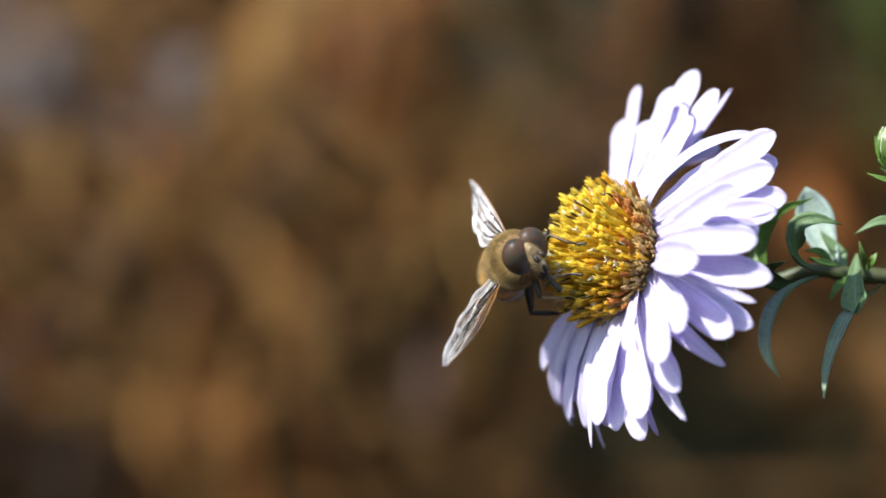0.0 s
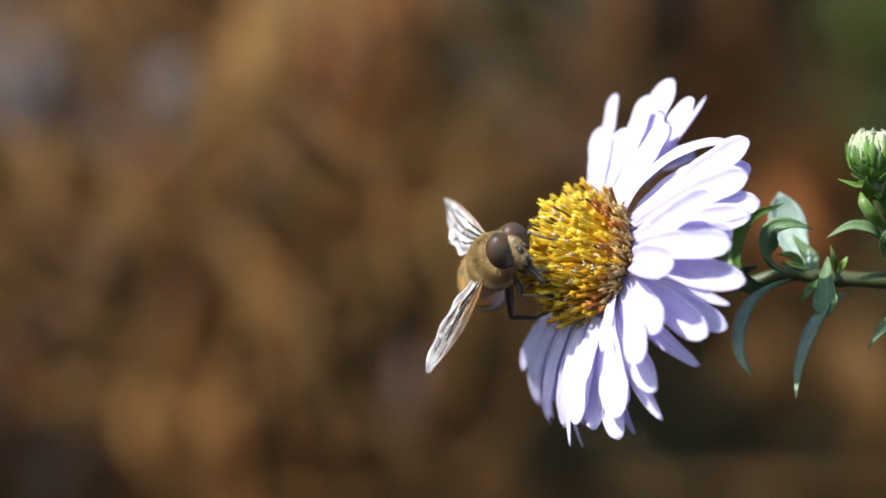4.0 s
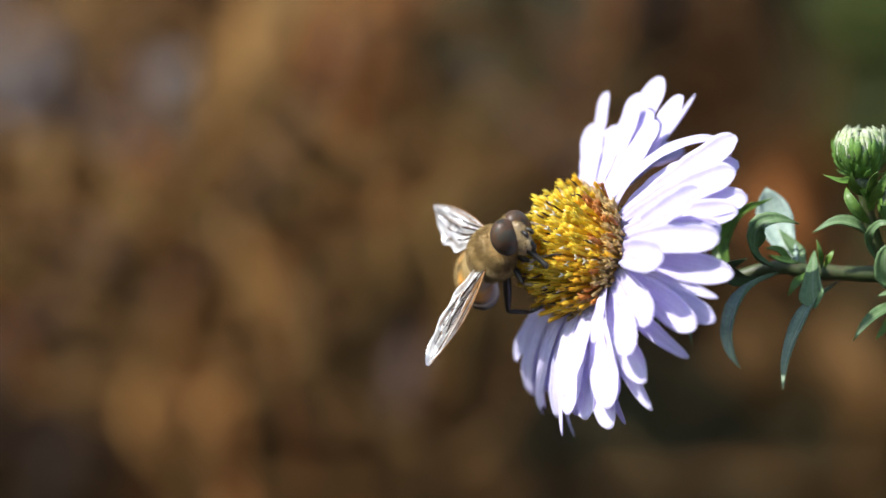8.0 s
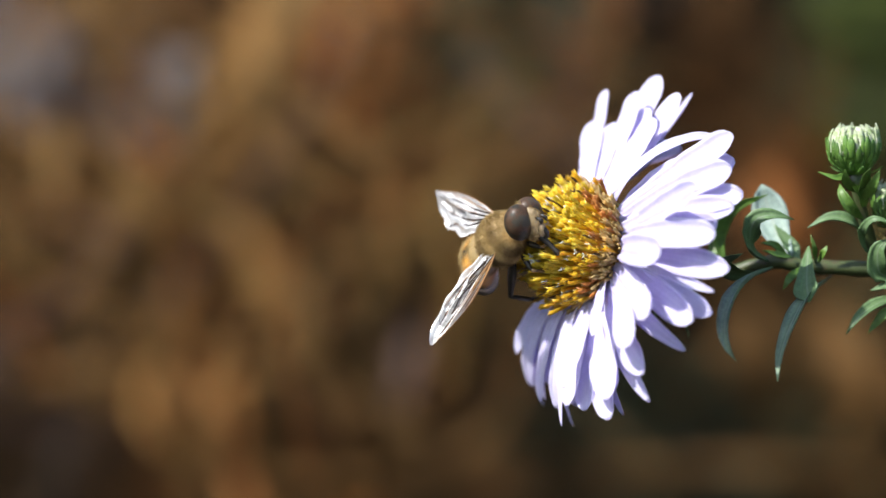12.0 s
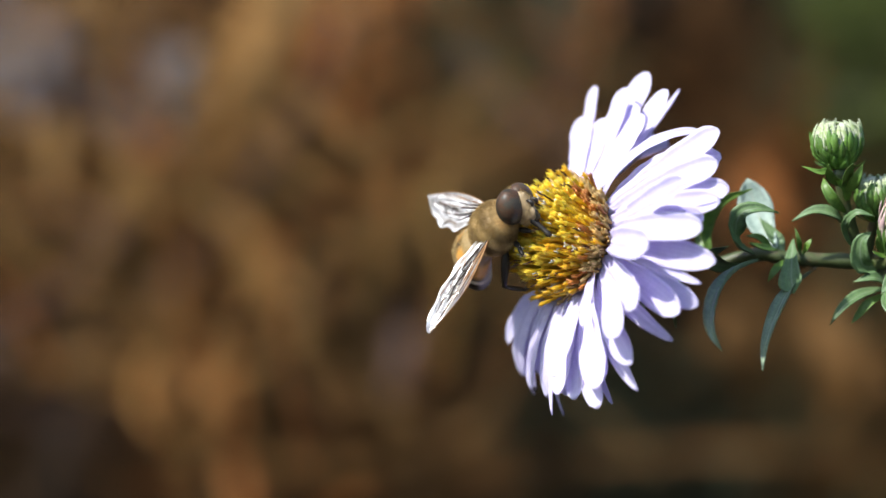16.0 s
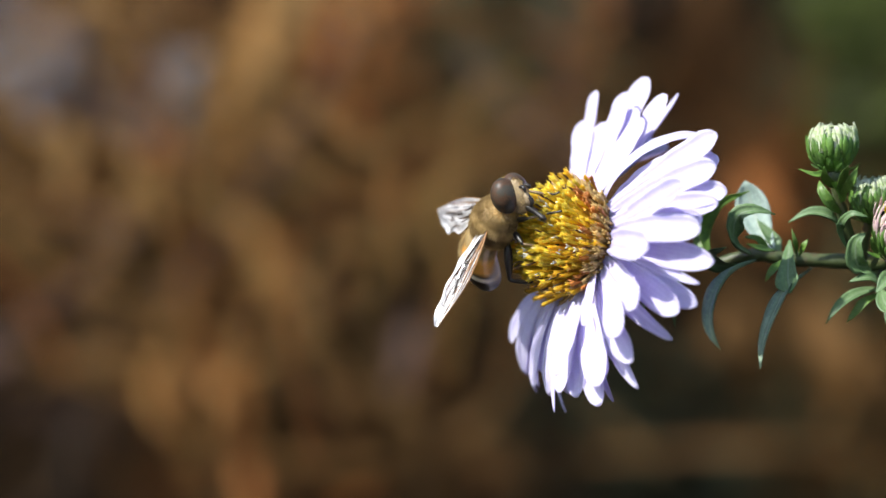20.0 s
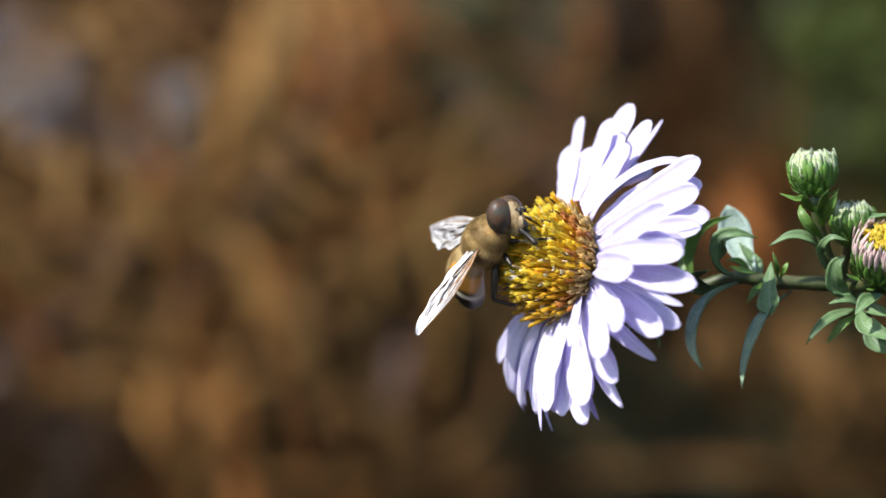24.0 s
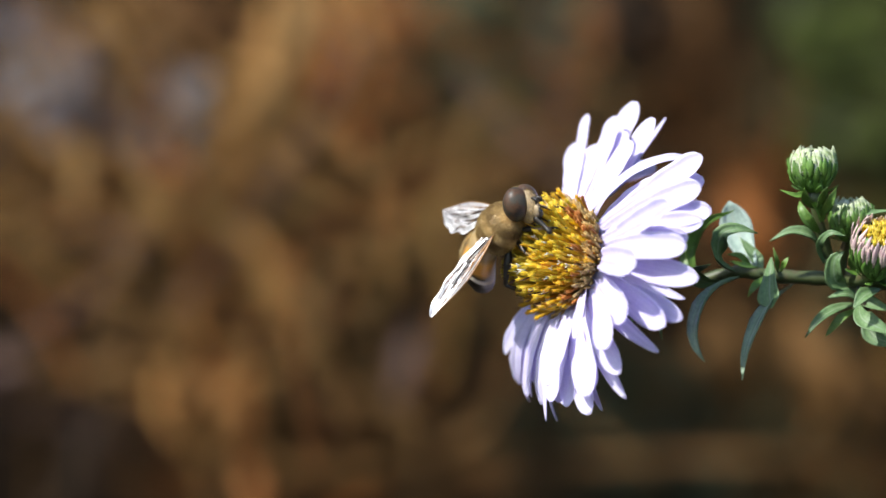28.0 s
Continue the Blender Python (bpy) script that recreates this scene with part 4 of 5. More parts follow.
def build_wing(s):
    """s: -1 the right wing, 1 the left one."""
    root = Vector((0.35, s * 2.2, 1.12)) * MM
    along = Vector((-8.45, s * 6.6, 2.29)).normalized()
    chord = Vector((-0.55, s * -0.6, 0.4 if s < 0 else 0.05))
    chord = (chord - along * chord.dot(along)).normalized()
    normal = along.cross(chord)
    span = 11.2 * MM
    count, across = 30, 20

    def shape(a, c):
        """A place on the wing: a from root to tip, c from the fore edge to the hind edge."""
        fore = -0.07 * math.sin(math.pi * a) ** 0.8
        hind = (0.19 if s < 0 else 0.28) * math.sin(math.pi * a ** 0.80) ** 0.62 * (1 + 0.07 * math.sin(a * 23))
        q = fore + (hind - fore) * c
        sag = 0.022 * math.sin(c * 17 + a * 4) * math.sin(math.pi * min(1.0, a * 1.1)) + 0.035 * c * c * math.sin(a * 5)
        return root + along * (a * span) + chord * (q * span) + normal * (sag * span)

    bm = bmesh.new()
    grid = [[bm.verts.new(shape(min(a / count, 0.999), c / across)) for c in range(across + 1)] for a in range(count + 1)]
    for a in range(count):
        for c in range(across):
            bm.faces.new((grid[a][c], grid[a][c + 1], grid[a + 1][c + 1], grid[a + 1][c]))
    wing = part("wing", bm, MEMBRANE, fly, "clear crinkled wing")
    wing.data.materials.clear()
    wing.data.materials.append(MEMBRANE)

    def vein(line, r, material):
        pts = [shape(a, c) + normal * 0.03 * MM for a, c in line]
        bm = bmesh.new()
        tube(bm, bezier(pts, 14), [r * MM * (1 - 0.6 * i / 14) for i in range(15)], 5)
        part("vein", bm, material, wing)

    vein([(0.0, 0.2), (0.2, 0.0), (0.5, 0.0), (0.8, 0.0), (0.985, 0.3)], 0.11 if s < 0 else 0.06, COSTA)
    vein([(0.0, 0.25), (0.25, 0.14), (0.5, 0.10), (0.75, 0.06)], 0.10 if s < 0 else 0.06, COSTA)
    if s < 0:
        vein([(0.0, 0.22), (0.25, 0.07), (0.5, 0.05), (0.6, 0.04)], 0.10, COSTA)
        vein([(0.0, 0.28), (0.25, 0.19), (0.5, 0.15), (0.7, 0.14)], 0.07, COSTA)
    vein([(0.0, 0.3), (0.3, 0.24), (0.6, 0.22), (0.9, 0.24)], 0.12, VEIN)
    vein([(0.05, 0.35), (0.3, 0.36), (0.5, 0.46), (0.66, 0.38), (0.93, 0.42)], 0.12, VEIN)
    vein([(0.08, 0.4), (0.3, 0.52), (0.6, 0.60), (0.84, 0.62)], 0.115, VEIN)
    vein([(0.08, 0.45), (0.28, 0.70), (0.5, 0.82), (0.62, 0.92)], 0.11, VEIN)
    for k in range(7):
        q = 0.12 + 0.11 * k
        vein([(0.16 + 0.03 * k, q), (0.42, q + 0.03), (0.66, q + 0.02), (0.90 - 0.04 * k, q * 0.95 + 0.04)], 0.055 if s < 0 else 0.03, VEIN if k % 2 else COSTA)
    for k in range(6):
        vein([(0.30 + 0.09 * k, 0.30 + 0.05 * (k % 3)), (0.36 + 0.09 * k, 0.52), (0.35 + 0.085 * k, 0.80)], 0.05 if s < 0 else 0.03, VEIN)
    vein([(0.34, 0.24), (0.37, 0.52)], 0.10, VEIN)
    vein([(0.60, 0.60), (0.66, 0.38)], 0.08, VEIN)
    vein([(0.84, 0.62), (0.90, 0.36)], 0.08, VEIN)
    vein([(0.46, 0.57), (0.50, 0.82)], 0.08, VEIN)


build_wing(-1)
build_wing(1)


def build_leg(name, joints, thick, label=""):
    pts = [Vector(p) * MM for p in joints]
    bm = bmesh.new()
    tube(bm, bezier(pts[:2] + [], 6), [thick * MM * r for r in (0.7, 1.1, 1.25, 1.2, 1.0, 0.8, 0.6)], 8)
    thigh = part(name, bm, CHITIN, fly, label)
    bm = bmesh.new()
    tube(bm, bezier(pts[1:3], 6), [thick * MM * r for r in (0.55, 0.6, 0.62, 0.66, 0.66, 0.6, 0.5)], 8)
    part("shin", bm, SHIN if thick < 0.3 else CHITIN, thigh)
    bm = bmesh.new()
    n = 10
    tube(bm, bezier(pts[2:], n), [thick * MM * (0.42 + 0.12 * (i % 2)) for i in range(n + 1)], 6)
    part("foot", bm, CHITIN, thigh)


for s in (-1, 1):
    build_leg("foreleg", ((1.7, s * 1.0, -1.7), (3.2, s * 2.1, -2.3), (3.9, s * 1.5, -4.0), (4.3, s * 1.4, -4.8), (4.8, s * 1.5, -5.4)), 0.26, "dark foreleg")
    build_leg("midleg", ((0.3, s * 1.3, -1.8), (0.6, s * 3.2, -2.7), (0.7, s * 2.9, -4.9), (1.0, s * 2.8, -5.8), (1.5, s * 2.8, -6.3)), 0.26, "dark midleg")
    build_leg("hindleg", ((-1.3, s * 1.3, -1.7), (-4.2, s * 3.6, -3.0), (-4.1, s * 3.3, -5.2), (-3.2, s * 3.0, -6.0), (-2.2, s * 2.8, -6.3)), 0.36, "stout black hindleg")

FLY_ROWS = [
    (0, 3.34, -1.80, 80.1, -11.8, -76.6), (0.5, 3.34, -1.86, 80.2, -11.5, -76.8), (1, 3.41, -1.89, 80.3, -11.6, -75.9),
    (1.5, 3.44, -2.12, 80.3, -10.1, -75.9), (2, 3.60, -2.30, 81.2, -10.3, -75.4), (2.5, 3.54, -2.42, 82.8, -12.0, -75.0),
    (3, 3.40, -2.69, 83.2, -11.1, -74.1), (3.5, 3.21, -1.96, 81.4, -17.6, -75.2), (5.5, 3.89, -1.21, 77.5, -24.2, -68.6),
    (6, 3.86, -1.37, 77.0, -26.2, -66.5), (6.5, 4.00, -1.40, 75.9, -24.8, -64.1), (7, 3.98, -1.33, 75.7, -24.6, -63.6),
    (7.5, 3.95, -1.37, 75.6, -24.9, -63.3), (8, 3.81, -1.31, 77.1, -27.4, -66.0), (8.5, 3.57, -1.10, 78.4, -28.5, -68.6),
    (9, 3.66, -1.00, 78.0, -28.7, -67.9), (9.5, 3.65, -0.84, 77.9, -29.1, -68.0), (10, 3.83, -0.36, 76.6, -30.5, -66.2),
    (10.5, 4.44, -0.41, 73.1, -28.7, -60.3), (11, 4.44, -0.45, 73.0, -28.3, -59.3), (11.5, 4.44, -0.46, 73.4, -28.4, -58.8),
    (12, 4.48, -0.43, 73.1, -27.6, -58.2), (12.5, 4.44, -0.52, 73.1, -27.9, -58.6), (14.5, 4.32, 0.08, 74.3, -35.4, -61.3),
    (15, 4.55, 0.03, 71.8, -35.2, -58.1), (15.5, 4.48, 0.01, 70.6, -34.7, -56.7), (16, 4.47, -0.02, 70.2, -34.7, -56.3),
    (16.5, 4.44, 0.01, 69.0, -34.5, -54.9), (17, 4.44, 0.03, 68.7, -34.3, -55.0), (17.5, 4.30, 0.13, 71.2, -37.5, -58.3),
    (18, 3.98, 0.52, 70.8, -40.6, -60.2), (18.5, 4.09, 0.63, 69.0, -42.2, -59.3), (19, 4.09, 0.61, 69.0, -42.6, -60.3),
    (19.5, 4.09, 0.68, 68.8, -43.4, -60.0), (20, 4.06, 0.81, 69.4, -44.0, -61.4), (20.5, 4.22, 0.93, 67.7, -44.3, -59.7),
    (21, 4.33, 0.98, 65.0, -43.9, -57.1), (21.5, 4.44, 1.15, 61.2, -43.1, -53.6), (23.5, 4.34, 0.98, 58.4, -39.7, -51.6),
    (24, 4.41, 1.15, 59.5, -41.9, -53.4), (24.5, 4.36, 1.54, 61.2, -42.7, -56.0), (25, 4.39, 1.71, 62.1, -42.4, -57.0),
    (25.5, 4.35, 1.67, 62.9, -43.0, -57.7), (26, 4.40, 1.71, 62.5, -42.9, -56.9), (26.5, 4.71, 1.89, 61.1, -42.4, -54.7),
    (27, 4.93, 1.79, 60.1, -41.2, -53.0), (27.5, 5.03, 1.77, 59.3, -40.7, -51.9), (28, 5.20, 1.96, 57.9, -40.3, -50.3)]          # seconds; mm across and up; degrees of turn


# ---- the withered plants behind ----
SLIM = 0.42            # size of the withered plants' leaves and twigs


def behind(u, v, away):
    """A place on the plan in the thicket."""
    return site(u, v, away * 0.62)


def dry_leaf_mesh(name, length, half, curl, material, seed):
    """A shrivelled leaf, rooted at the origin and lying along x, curled and cupped."""
    rng = random.Random(seed)
    count = 10
    p, e = Vector((0, 0, 0)), radians(curl * -0.5)
    line, normals = [], []
    yaw = 0.0
    for i in range(count + 1):
        line.append(p.copy())
        normals.append(Vector((-math.sin(e), 0.25 * math.sin(i * 0.7), math.cos(e))))
        p += Vector((math.cos(e) * math.cos(yaw), math.sin(yaw), math.sin(e))) * length / count
        e += radians(curl) / count
        yaw += rng.uniform(-0.12, 0.12)
    bm = blade(bmesh.new(), line, normals, leaf_widths(half, count, 2.0, 0.45), rng.uniform(-0.5, 0.7), 0.0003, 5, 0.25, seed)
    me = bpy.data.meshes.new(name)
    bm.to_mesh(me)
    bm.free()
    me.materials.append(material)
    me.shade_smooth()
    return me


def dry_plant(spots, radius, material, leaves, label, name="dead_plant", category="dead plant", seed=0, branches=(), straps=()):
    """A standing stalk from the soil through the given places, and leaves (place on it 0..1 or a place of its own, length, half width, heading, pitch, curl, material)."""
    line = bezier([behind(*s) for s in spots], 30)
    foot = line[0] if line[0].z < line[-1].z else line[-1]
    ground_z = bank(foot.x, foot.y)
    base = Vector((foot.x, foot.y, ground_z))
    holder = thing(name, label, category, "withered plants" if category == "dead plant" else "", at=Matrix.Translation(base))
    back = holder.matrix_basis.inverted()
    if foot is line[-1]:
        line = line[::-1]
    rise = bezier([base - Vector((0, 0, 0.004)), base.lerp(line[0], 0.5) + Vector((0.005, 0.005, 0)), line[0]], 8)
    path = [back @ p for p in rise[:-1] + line]
    part("stalk", tube(bmesh.new(), path, [radius * SLIM * MM * (1.25 - 0.6 * i / len(path)) for i in range(len(path))], 8), material, holder)
    twigs = list(path)
    for bends, thick, mat in branches:
        limb = [back @ p for p in bezier([behind(*s) for s in bends], 24)]
        near = min(path, key=lambda p: min((p - limb[0]).length, (p - limb[-1]).length))
        if (near - limb[-1]).length < (near - limb[0]).length:
            limb = limb[::-1]
        if (near - limb[0]).length > 0.002:
            limb = bezier([near, near.lerp(limb[0], 0.5) + Vector((0, 0.005, 0)), limb[0]], 6)[:-1] + limb
        twigs += limb
        part("branch", tube(bmesh.new(), limb, [0.65 * SLIM * thick * MM * (1.15 - 0.5 * i / len(limb)) for i in range(len(limb))], 7), mat, holder)
    for k, (bends, half, mat) in enumerate(straps):
        line = [back @ p for p in bezier([behind(*s) for s in bends], 18)]
        near = min(twigs, key=lambda p: (p - line[0]).length)
        if (near - line[0]).length > 0.0005:
            part("leaf_stalk", tube(bmesh.new(), bezier([near, near.lerp(line[0], 0.5) + Vector((0, 0.006, 0.004)), line[0]], 8), 0.00015, 5), mat, holder)
        faces = [Vector((-0.35 + 0.25 * math.sin(i * 0.5 + k), -0.75, 0.55)) for i in range(19)]
        part("leaf", blade(bmesh.new(), line, faces, [w * SLIM * MM for w in leaf_widths(half, 18, 2.6, 0.45)], 0.4, 0.0004, 6, 0.16, k), mat, holder, "long withered strap leaf")
    for k, (where, length, half, heading, pitch, curl, mat) in enumerate(leaves):
        length, half = length * SLIM, half * SLIM
        mid = behind(*where)
        turn = Euler((radians(random.Random(seed * 50 + k).uniform(-25, 25)), radians(-pitch), radians(heading))).to_matrix()
        root = mid - turn @ Vector((length * 0.5 * MM, 0, 0))
        at = back @ root
        near = min(twigs, key=lambda p: (p - at).length)
        if (near - at).length > 0.0005:
            part("leaf_stalk", tube(bmesh.new(), bezier([near, near.lerp(at, 0.5) + Vector((0, 0, 0.004)), at], 6), 0.0001, 5), material, holder)
        part("leaf", dry_leaf_mesh("leaf", length * MM, half * MM, curl, mat, seed * 50 + k), None, holder, at=Matrix.Translation(at) @ turn.to_4x4())
    return holder


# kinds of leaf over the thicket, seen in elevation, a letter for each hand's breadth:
# t tan, b brown, r rust, a ochre, m mahogany, p dusky, g grey, o olive, v green, d deep gap, its few leaves coloured as
# shade
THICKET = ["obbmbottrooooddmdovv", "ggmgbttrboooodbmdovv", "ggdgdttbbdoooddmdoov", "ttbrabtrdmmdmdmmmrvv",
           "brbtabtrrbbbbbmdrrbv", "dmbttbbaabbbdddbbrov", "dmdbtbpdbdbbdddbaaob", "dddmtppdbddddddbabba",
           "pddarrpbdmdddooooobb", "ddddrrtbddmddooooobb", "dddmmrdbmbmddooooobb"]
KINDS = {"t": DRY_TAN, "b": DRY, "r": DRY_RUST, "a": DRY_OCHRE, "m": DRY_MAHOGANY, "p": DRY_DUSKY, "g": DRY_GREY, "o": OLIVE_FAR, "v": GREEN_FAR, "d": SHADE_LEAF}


def thicket_leaves(u0, u1, rng, letters, dense=1.8):
    """Leaves over a stretch of the thicket, of the kinds that grow there, and sparse shade-coloured ones in the gaps.
    """
    out = []
    for row, line in enumerate(THICKET):
        for col, letter in enumerate(line):
            u, v = 39 + 78.4 * col, 40 + 80 * row
            edge = 60 if col in (0, 19) or row in (0, 10) else 0
            if not u0 <= u < u1 or letter not in letters:
                continue
            for _ in range(int(dense) + (rng.random() < dense % 1) + (2 if edge else 0)):
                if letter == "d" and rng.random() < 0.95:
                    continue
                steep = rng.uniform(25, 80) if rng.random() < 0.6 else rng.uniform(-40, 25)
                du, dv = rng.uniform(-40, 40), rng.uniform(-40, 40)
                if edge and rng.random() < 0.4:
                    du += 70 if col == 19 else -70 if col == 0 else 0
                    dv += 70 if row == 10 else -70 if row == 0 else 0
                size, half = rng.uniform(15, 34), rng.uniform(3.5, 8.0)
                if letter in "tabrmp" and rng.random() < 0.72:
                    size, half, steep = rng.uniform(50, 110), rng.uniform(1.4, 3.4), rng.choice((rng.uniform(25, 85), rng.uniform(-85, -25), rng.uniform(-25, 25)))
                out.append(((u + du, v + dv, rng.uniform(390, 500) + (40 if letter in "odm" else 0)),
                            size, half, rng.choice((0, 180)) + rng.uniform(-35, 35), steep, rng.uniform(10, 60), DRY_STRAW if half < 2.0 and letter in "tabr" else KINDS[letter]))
    return out


def build_behind():
    label = "dead brown plant with shrivelled leaves"
    rng = random.Random(31)
    dead = "tbrgdamp"
    stalks = [([(330, 1200, 380), (360, 760, 380), (355, 520, 380), (420, 300, 380), (540, 40, 380), (600, -120, 380)], 1.1, DRY, 290, 500),
              ([(770, 1200, 395), (800, 900, 395), (790, 660, 395), (690, 480, 395), (560, 330, 395), (500, 150, 395)], 0.9, DRY, 500, 700),
              ([(700, 1200, 410), (840, 800, 410), (880, 640, 410), (985, 430, 490), (905, 290, 410), (1000, 190, 410), (1080, -20, 410)], 1.0, DRY, 700, 1200),
              ([(1420, 1200, 395), (1400, 800, 395), (1330, 480, 395), (1330, 250, 395), (1250, -60, 395)], 0.9, DRY, 1200, 1600),
              ([(60, 1200, 410), (40, 800, 410), (80, 420, 410), (30, 60, 410)], 0.7, DRY, 0, 150),
              ([(250, 1200, 395), (200, 700, 380), (240, 420, 380), (180, 240, 380), (230, -40, 410)], 0.7, DRY, 150, 290)]
    limbs = [[([(380, 425, 460), (470, 425, 450), (570, 430, 450), (700, 470, 440), (800, 500, 440)], 2.0, DRY_TAN), ([(230, 290, 460), (330, 365, 450), (372, 450, 450)], 1.9, DRY_TAN),
              ([(450, 90, 460), (440, 190, 450), (395, 320, 450)], 2.1, DRY_TAN), ([(430, 880, 460), (450, 760, 450), (380, 640, 450)], 2.0, DRY_RUST)],
             [([(560, 330, 460), (600, 200, 460), (600, 80, 460), (620, -40, 460)], 2.2, DRY_RUST), ([(480, 640, 470), (560, 540, 460), (640, 470, 460)], 1.6, DRY),
              ([(600, 400, 450), (720, 400, 450), (800, 340, 450), (900, 290, 450)], 1.9, DRY_TAN)],
             [([(620, 760, 460), (740, 785, 450), (830, 745, 450), (870, 680, 450), (872, 590, 450)], 1.4, DRY)],
             [([(1330, 470, 460), (1420, 400, 460), (1500, 420, 460)], 2.0, DRY), ([(1400, 820, 460), (1500, 850, 450), (1600, 860, 450)], 2.5, DRY_RUST),
              ([(1290, 330, 460), (1330, 350, 450), (1400, 340, 450)], 3.1, DRY_RUST)],
             [([(20, 260, 460), (110, 275, 450), (210, 300, 450)], 2.1, DRY_TAN), ([(40, 690, 460), (140, 680, 450), (260, 690, 450)], 1.2, DRY_OCHRE)],
             [([(130, 400, 460), (200, 460, 450), (300, 520, 450)], 1.9, DRY), ([(250, 180, 460), (300, 300, 450), (330, 330, 450)], 2.1, DRY_RUST)]]
    # thin dry twigs before the thicket
    for k in range(40):
        u, v = rng.uniform(-60, 1000), rng.uniform(-40, 640)
        turn = radians(rng.choice((rng.uniform(55, 125), rng.uniform(20, 60), rng.uniform(120, 165))))
        reach, bow, deep = rng.uniform(120, 300), rng.uniform(-45, 45), rng.uniform(300, 400)
        bends = [(u + math.cos(turn) * reach * s - math.sin(turn) * bow * (1 - s * s), v - math.sin(turn) * reach * s - math.cos(turn) * bow * (1 - s * s), deep + 20 * s) for s in (-1, -0.5, 0, 0.5, 1)]
        home = 4 if u < 150 else 5 if u < 290 else 0 if u < 500 else 1 if u < 700 else 2
        limbs[home].append((bends, rng.uniform(0.6, 1.3), rng.choice((DRY_TAN, DRY_OCHRE, DRY_TAN, DRY_RUST, DRY_DUSKY, DRY_MAHOGANY))))
    # fine bowed straws a little nearer
    for k in range(26):
        u, v = rng.uniform(40, 900), rng.uniform(60, 760)
        turn, reach, bow, deep = radians(rng.uniform(15, 165)), rng.uniform(110, 240), rng.choice((-1, 1)) * rng.uniform(8, 40), rng.uniform(190, 300)
        bends = [(u + math.cos(turn) * reach * s - math.sin(turn) * bow * (1 - s * s), v - math.sin(turn) * reach * s - math.cos(turn) * bow * (1 - s * s), deep + 15 * s) for s in (-1, -0.5, 0, 0.5, 1)]
        home = 4 if u < 150 else 5 if u < 290 else 0 if u < 500 else 1 if u < 700 else 2
        limbs[home].append((bends, rng.uniform(0.4, 0.75), rng.choice((DRY_STRAW, DRY_STRAW, DRY_TAN, DRY_RUST))))
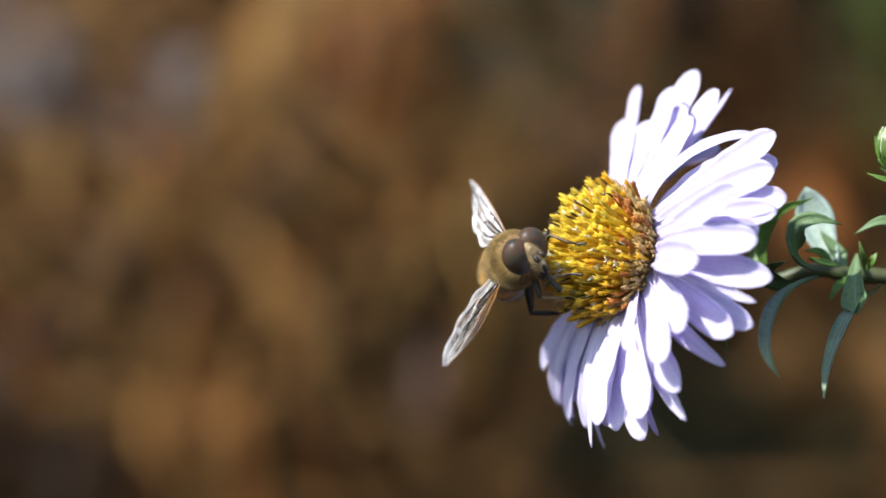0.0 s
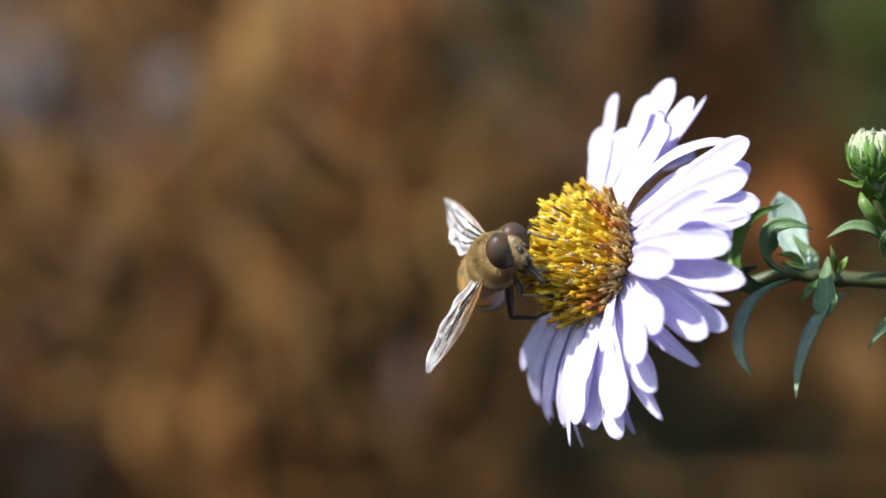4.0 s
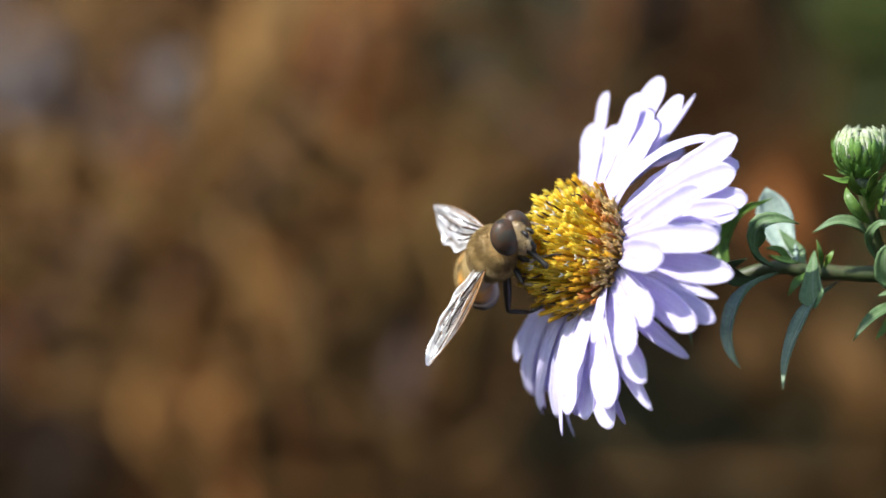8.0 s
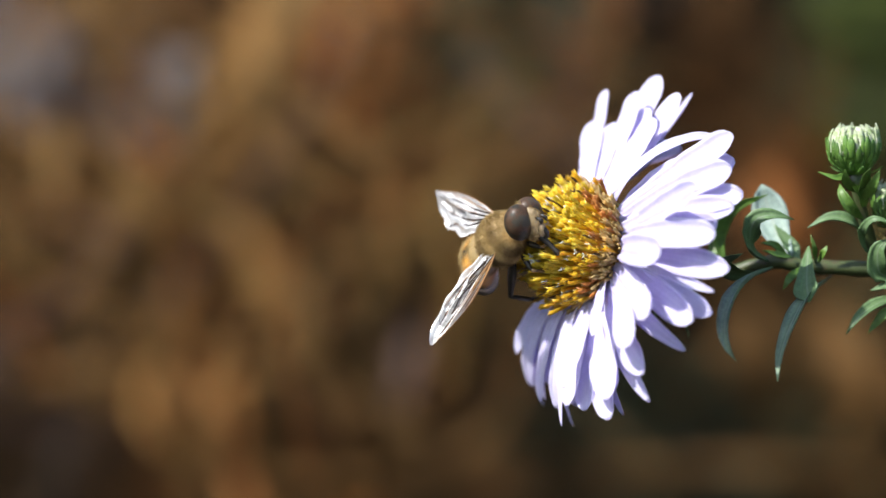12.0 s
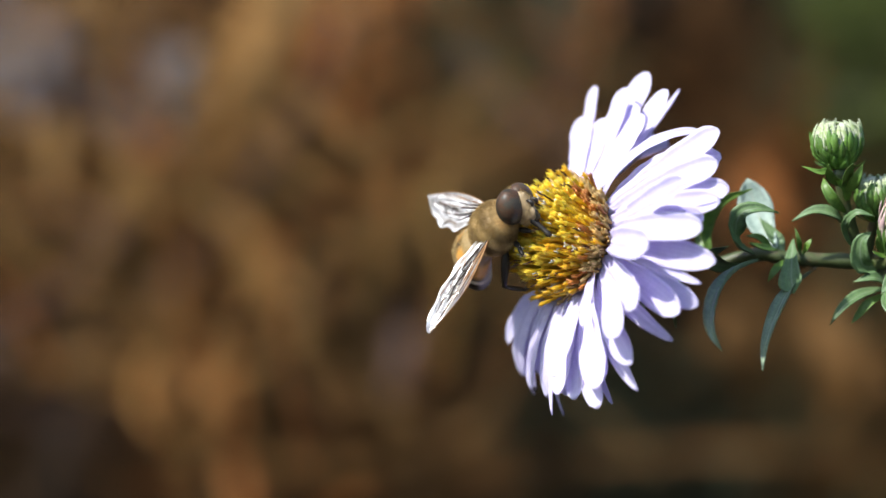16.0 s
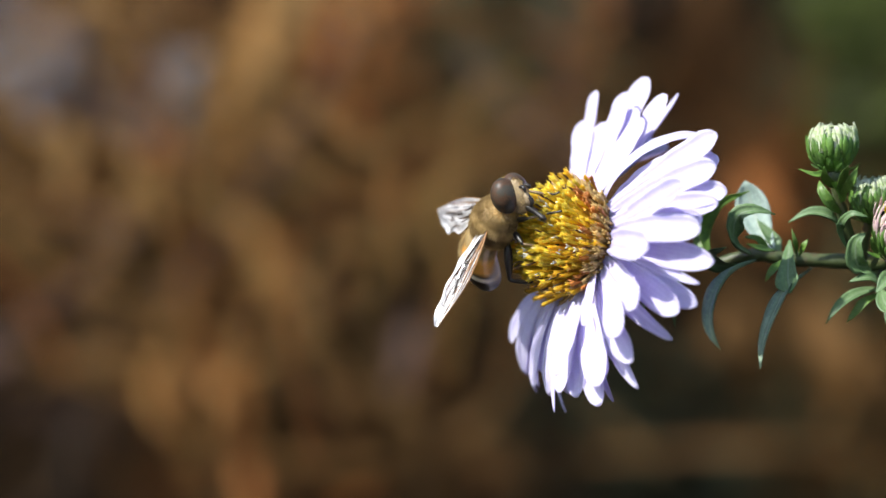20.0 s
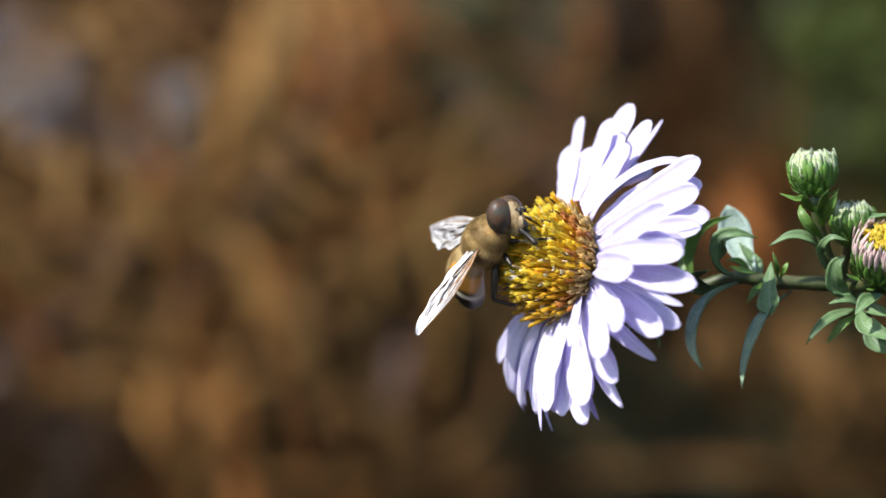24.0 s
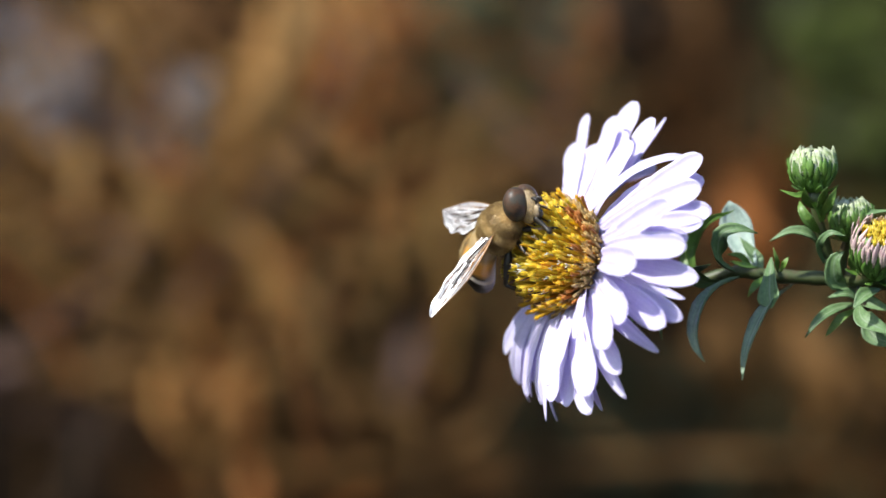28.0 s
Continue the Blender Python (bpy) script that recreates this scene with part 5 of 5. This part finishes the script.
    straps = [[([(375, 338, 385), (410, 215, 375), (437, 128, 375), (462, -20, 385)], 5.0, DRY_STRAW), ([(385, 388, 385), (378, 318, 375), (386, 250, 375)], 5.0, DRY_STRAW),
               ([(404, 440, 390), (362, 548, 380), (344, 648, 380), (352, 768, 380), (344, 920, 390)], 8.0, DRY), ([(412, 600, 385), (402, 708, 375), (414, 820, 380)], 5.5, DRY_RUST), ([(455, 640, 390), (470, 760, 380), (462, 900, 385)], 6.0, DRY),
               ([(330, 500, 385), (300, 560, 378), (285, 640, 380)], 6.0, DRY), ([(335, 448, 385), (276, 393, 375), (208, 332, 380)], 6.0, DRY_STRAW)],
              [([(486, 312, 385), (524, 218, 380), (564, 118, 380), (584, -10, 390)], 6.0, DRY_RUST), ([(545, 478, 385), (625, 463, 378), (745, 488, 385)], 6.0, DRY_STRAW),
               ([(625, 398, 380), (690, 425, 375), (750, 462, 380)], 4.5, DRY_TAN), ([(524, 240, 385), (624, 160, 380), (668, 76, 385)], 5.0, DRY_RUST),
               ([(505, 568, 385), (545, 628, 380), (585, 690, 385)], 3.5, DRY), ([(560, 650, 390), (596, 760, 380), (588, 900, 390)], 6.0, DRY_MAHOGANY), ([(648, 600, 390), (668, 700, 385), (690, 820, 390)], 4.0, DRY)],
              [([(765, 352, 385), (865, 308, 378), (945, 248, 378), (995, 178, 380), (1045, 70, 390)], 4.0, DRY_MAHOGANY), ([(765, 352, 385), (865, 308, 378), (935, 262, 378)], 4.5, DRY_STRAW), ([(1005, 170, 390), (1030, 90, 385), (1035, -20, 390)], 6.0, DRY_MAHOGANY),
               ([(625, 828, 385), (745, 820, 378), (836, 768, 378), (876, 698, 380), (886, 600, 385)], 2.4, DRY), ([(675, 750, 385), (704, 658, 378), (720, 568, 385)], 3.0, DRY_DUSKY)],
              [([(1290, 330, 390), (1316, 420, 380), (1326, 490, 385)], 7.0, DRY_RUST), ([(1480, 640, 390), (1526, 728, 380), (1560, 810, 385)], 8.0, DRY),
               ([(1236, 540, 390), (1275, 630, 380), (1300, 730, 385)], 9.0, DRY), ([(1400, 540, 390), (1440, 670, 380), (1430, 800, 385)], 9.0, DRY), ([(945, 838, 390), (1185, 823, 380), (1400, 826, 380), (1600, 834, 390)], 2.2, DRY)],
              [([(40, 250, 385), (104, 276, 375), (160, 300, 380)], 5.0, DRY_STRAW), ([(50, 110, 390), (104, 160, 380), (150, 215, 385)], 9.0, DRY_GREY), ([(90, 318, 385), (46, 388, 375), (4, 430, 380)], 5.0, DRY), ([(170, 440, 385), (136, 528, 380), (40, 570, 385)], 4.5, DRY_MAHOGANY)],
              [([(240, 256, 385), (286, 308, 375), (306, 350, 380)], 5.0, DRY_RUST), ([(280, 140, 390), (326, 182, 380), (372, 222, 385)], 9.0, DRY_GREY), ([(85, 680, 385), (204, 658, 378), (318, 662, 385)], 4.0, DRY)]]
    # long withered blades, crossing one another, of the kinds that grow at each place, a few shade-coloured in the gaps
    for k in range(150):
        u, v = rng.uniform(-80, 1180), rng.uniform(-60, 940)
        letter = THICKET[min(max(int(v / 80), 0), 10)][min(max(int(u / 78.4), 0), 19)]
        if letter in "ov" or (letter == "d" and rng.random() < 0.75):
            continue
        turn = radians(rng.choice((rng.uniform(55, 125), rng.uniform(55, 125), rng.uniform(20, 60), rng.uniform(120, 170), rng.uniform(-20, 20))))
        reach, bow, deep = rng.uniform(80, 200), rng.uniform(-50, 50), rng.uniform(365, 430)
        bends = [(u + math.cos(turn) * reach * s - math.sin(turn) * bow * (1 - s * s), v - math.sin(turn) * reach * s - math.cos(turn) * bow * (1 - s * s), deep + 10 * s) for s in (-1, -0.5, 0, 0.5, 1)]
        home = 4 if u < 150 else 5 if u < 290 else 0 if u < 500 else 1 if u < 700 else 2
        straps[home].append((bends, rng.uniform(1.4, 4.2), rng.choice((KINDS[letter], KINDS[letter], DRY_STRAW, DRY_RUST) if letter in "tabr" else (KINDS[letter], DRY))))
    for k, (spots, r, mat, u0, u1) in enumerate(stalks):
        dry_plant(spots, r, mat, thicket_leaves(u0, u1, rng, dead), label, seed=k + 1, branches=limbs[k], straps=straps[k])
    green = "low green shrub with soft leaves"
    dry_plant([(1500, 1300, 480), (1480, 700, 480), (1450, 300, 480), (1440, 20, 480)], 1.8, STEM, thicket_leaves(1150, 1700, rng, "vo", 5.0), green, "green_shrub", "shrub", 7)
    dry_plant([(900, 1300, 490), (880, 700, 490), (860, 300, 490), (850, -60, 490)], 1.8, STEM, thicket_leaves(600, 1150, rng, "vo", 5.0), green, "green_shrub", "shrub", 8)


build_behind()


def motions():
    walk(fly, [(t, pose((x + 0.3 * min(t / 20, 1)) * MM, -3.0 * MM, (z - 0.1) * MM, rx, ry, rz)) for t, x, z, rx, ry, rz in FLY_ROWS])


motions()
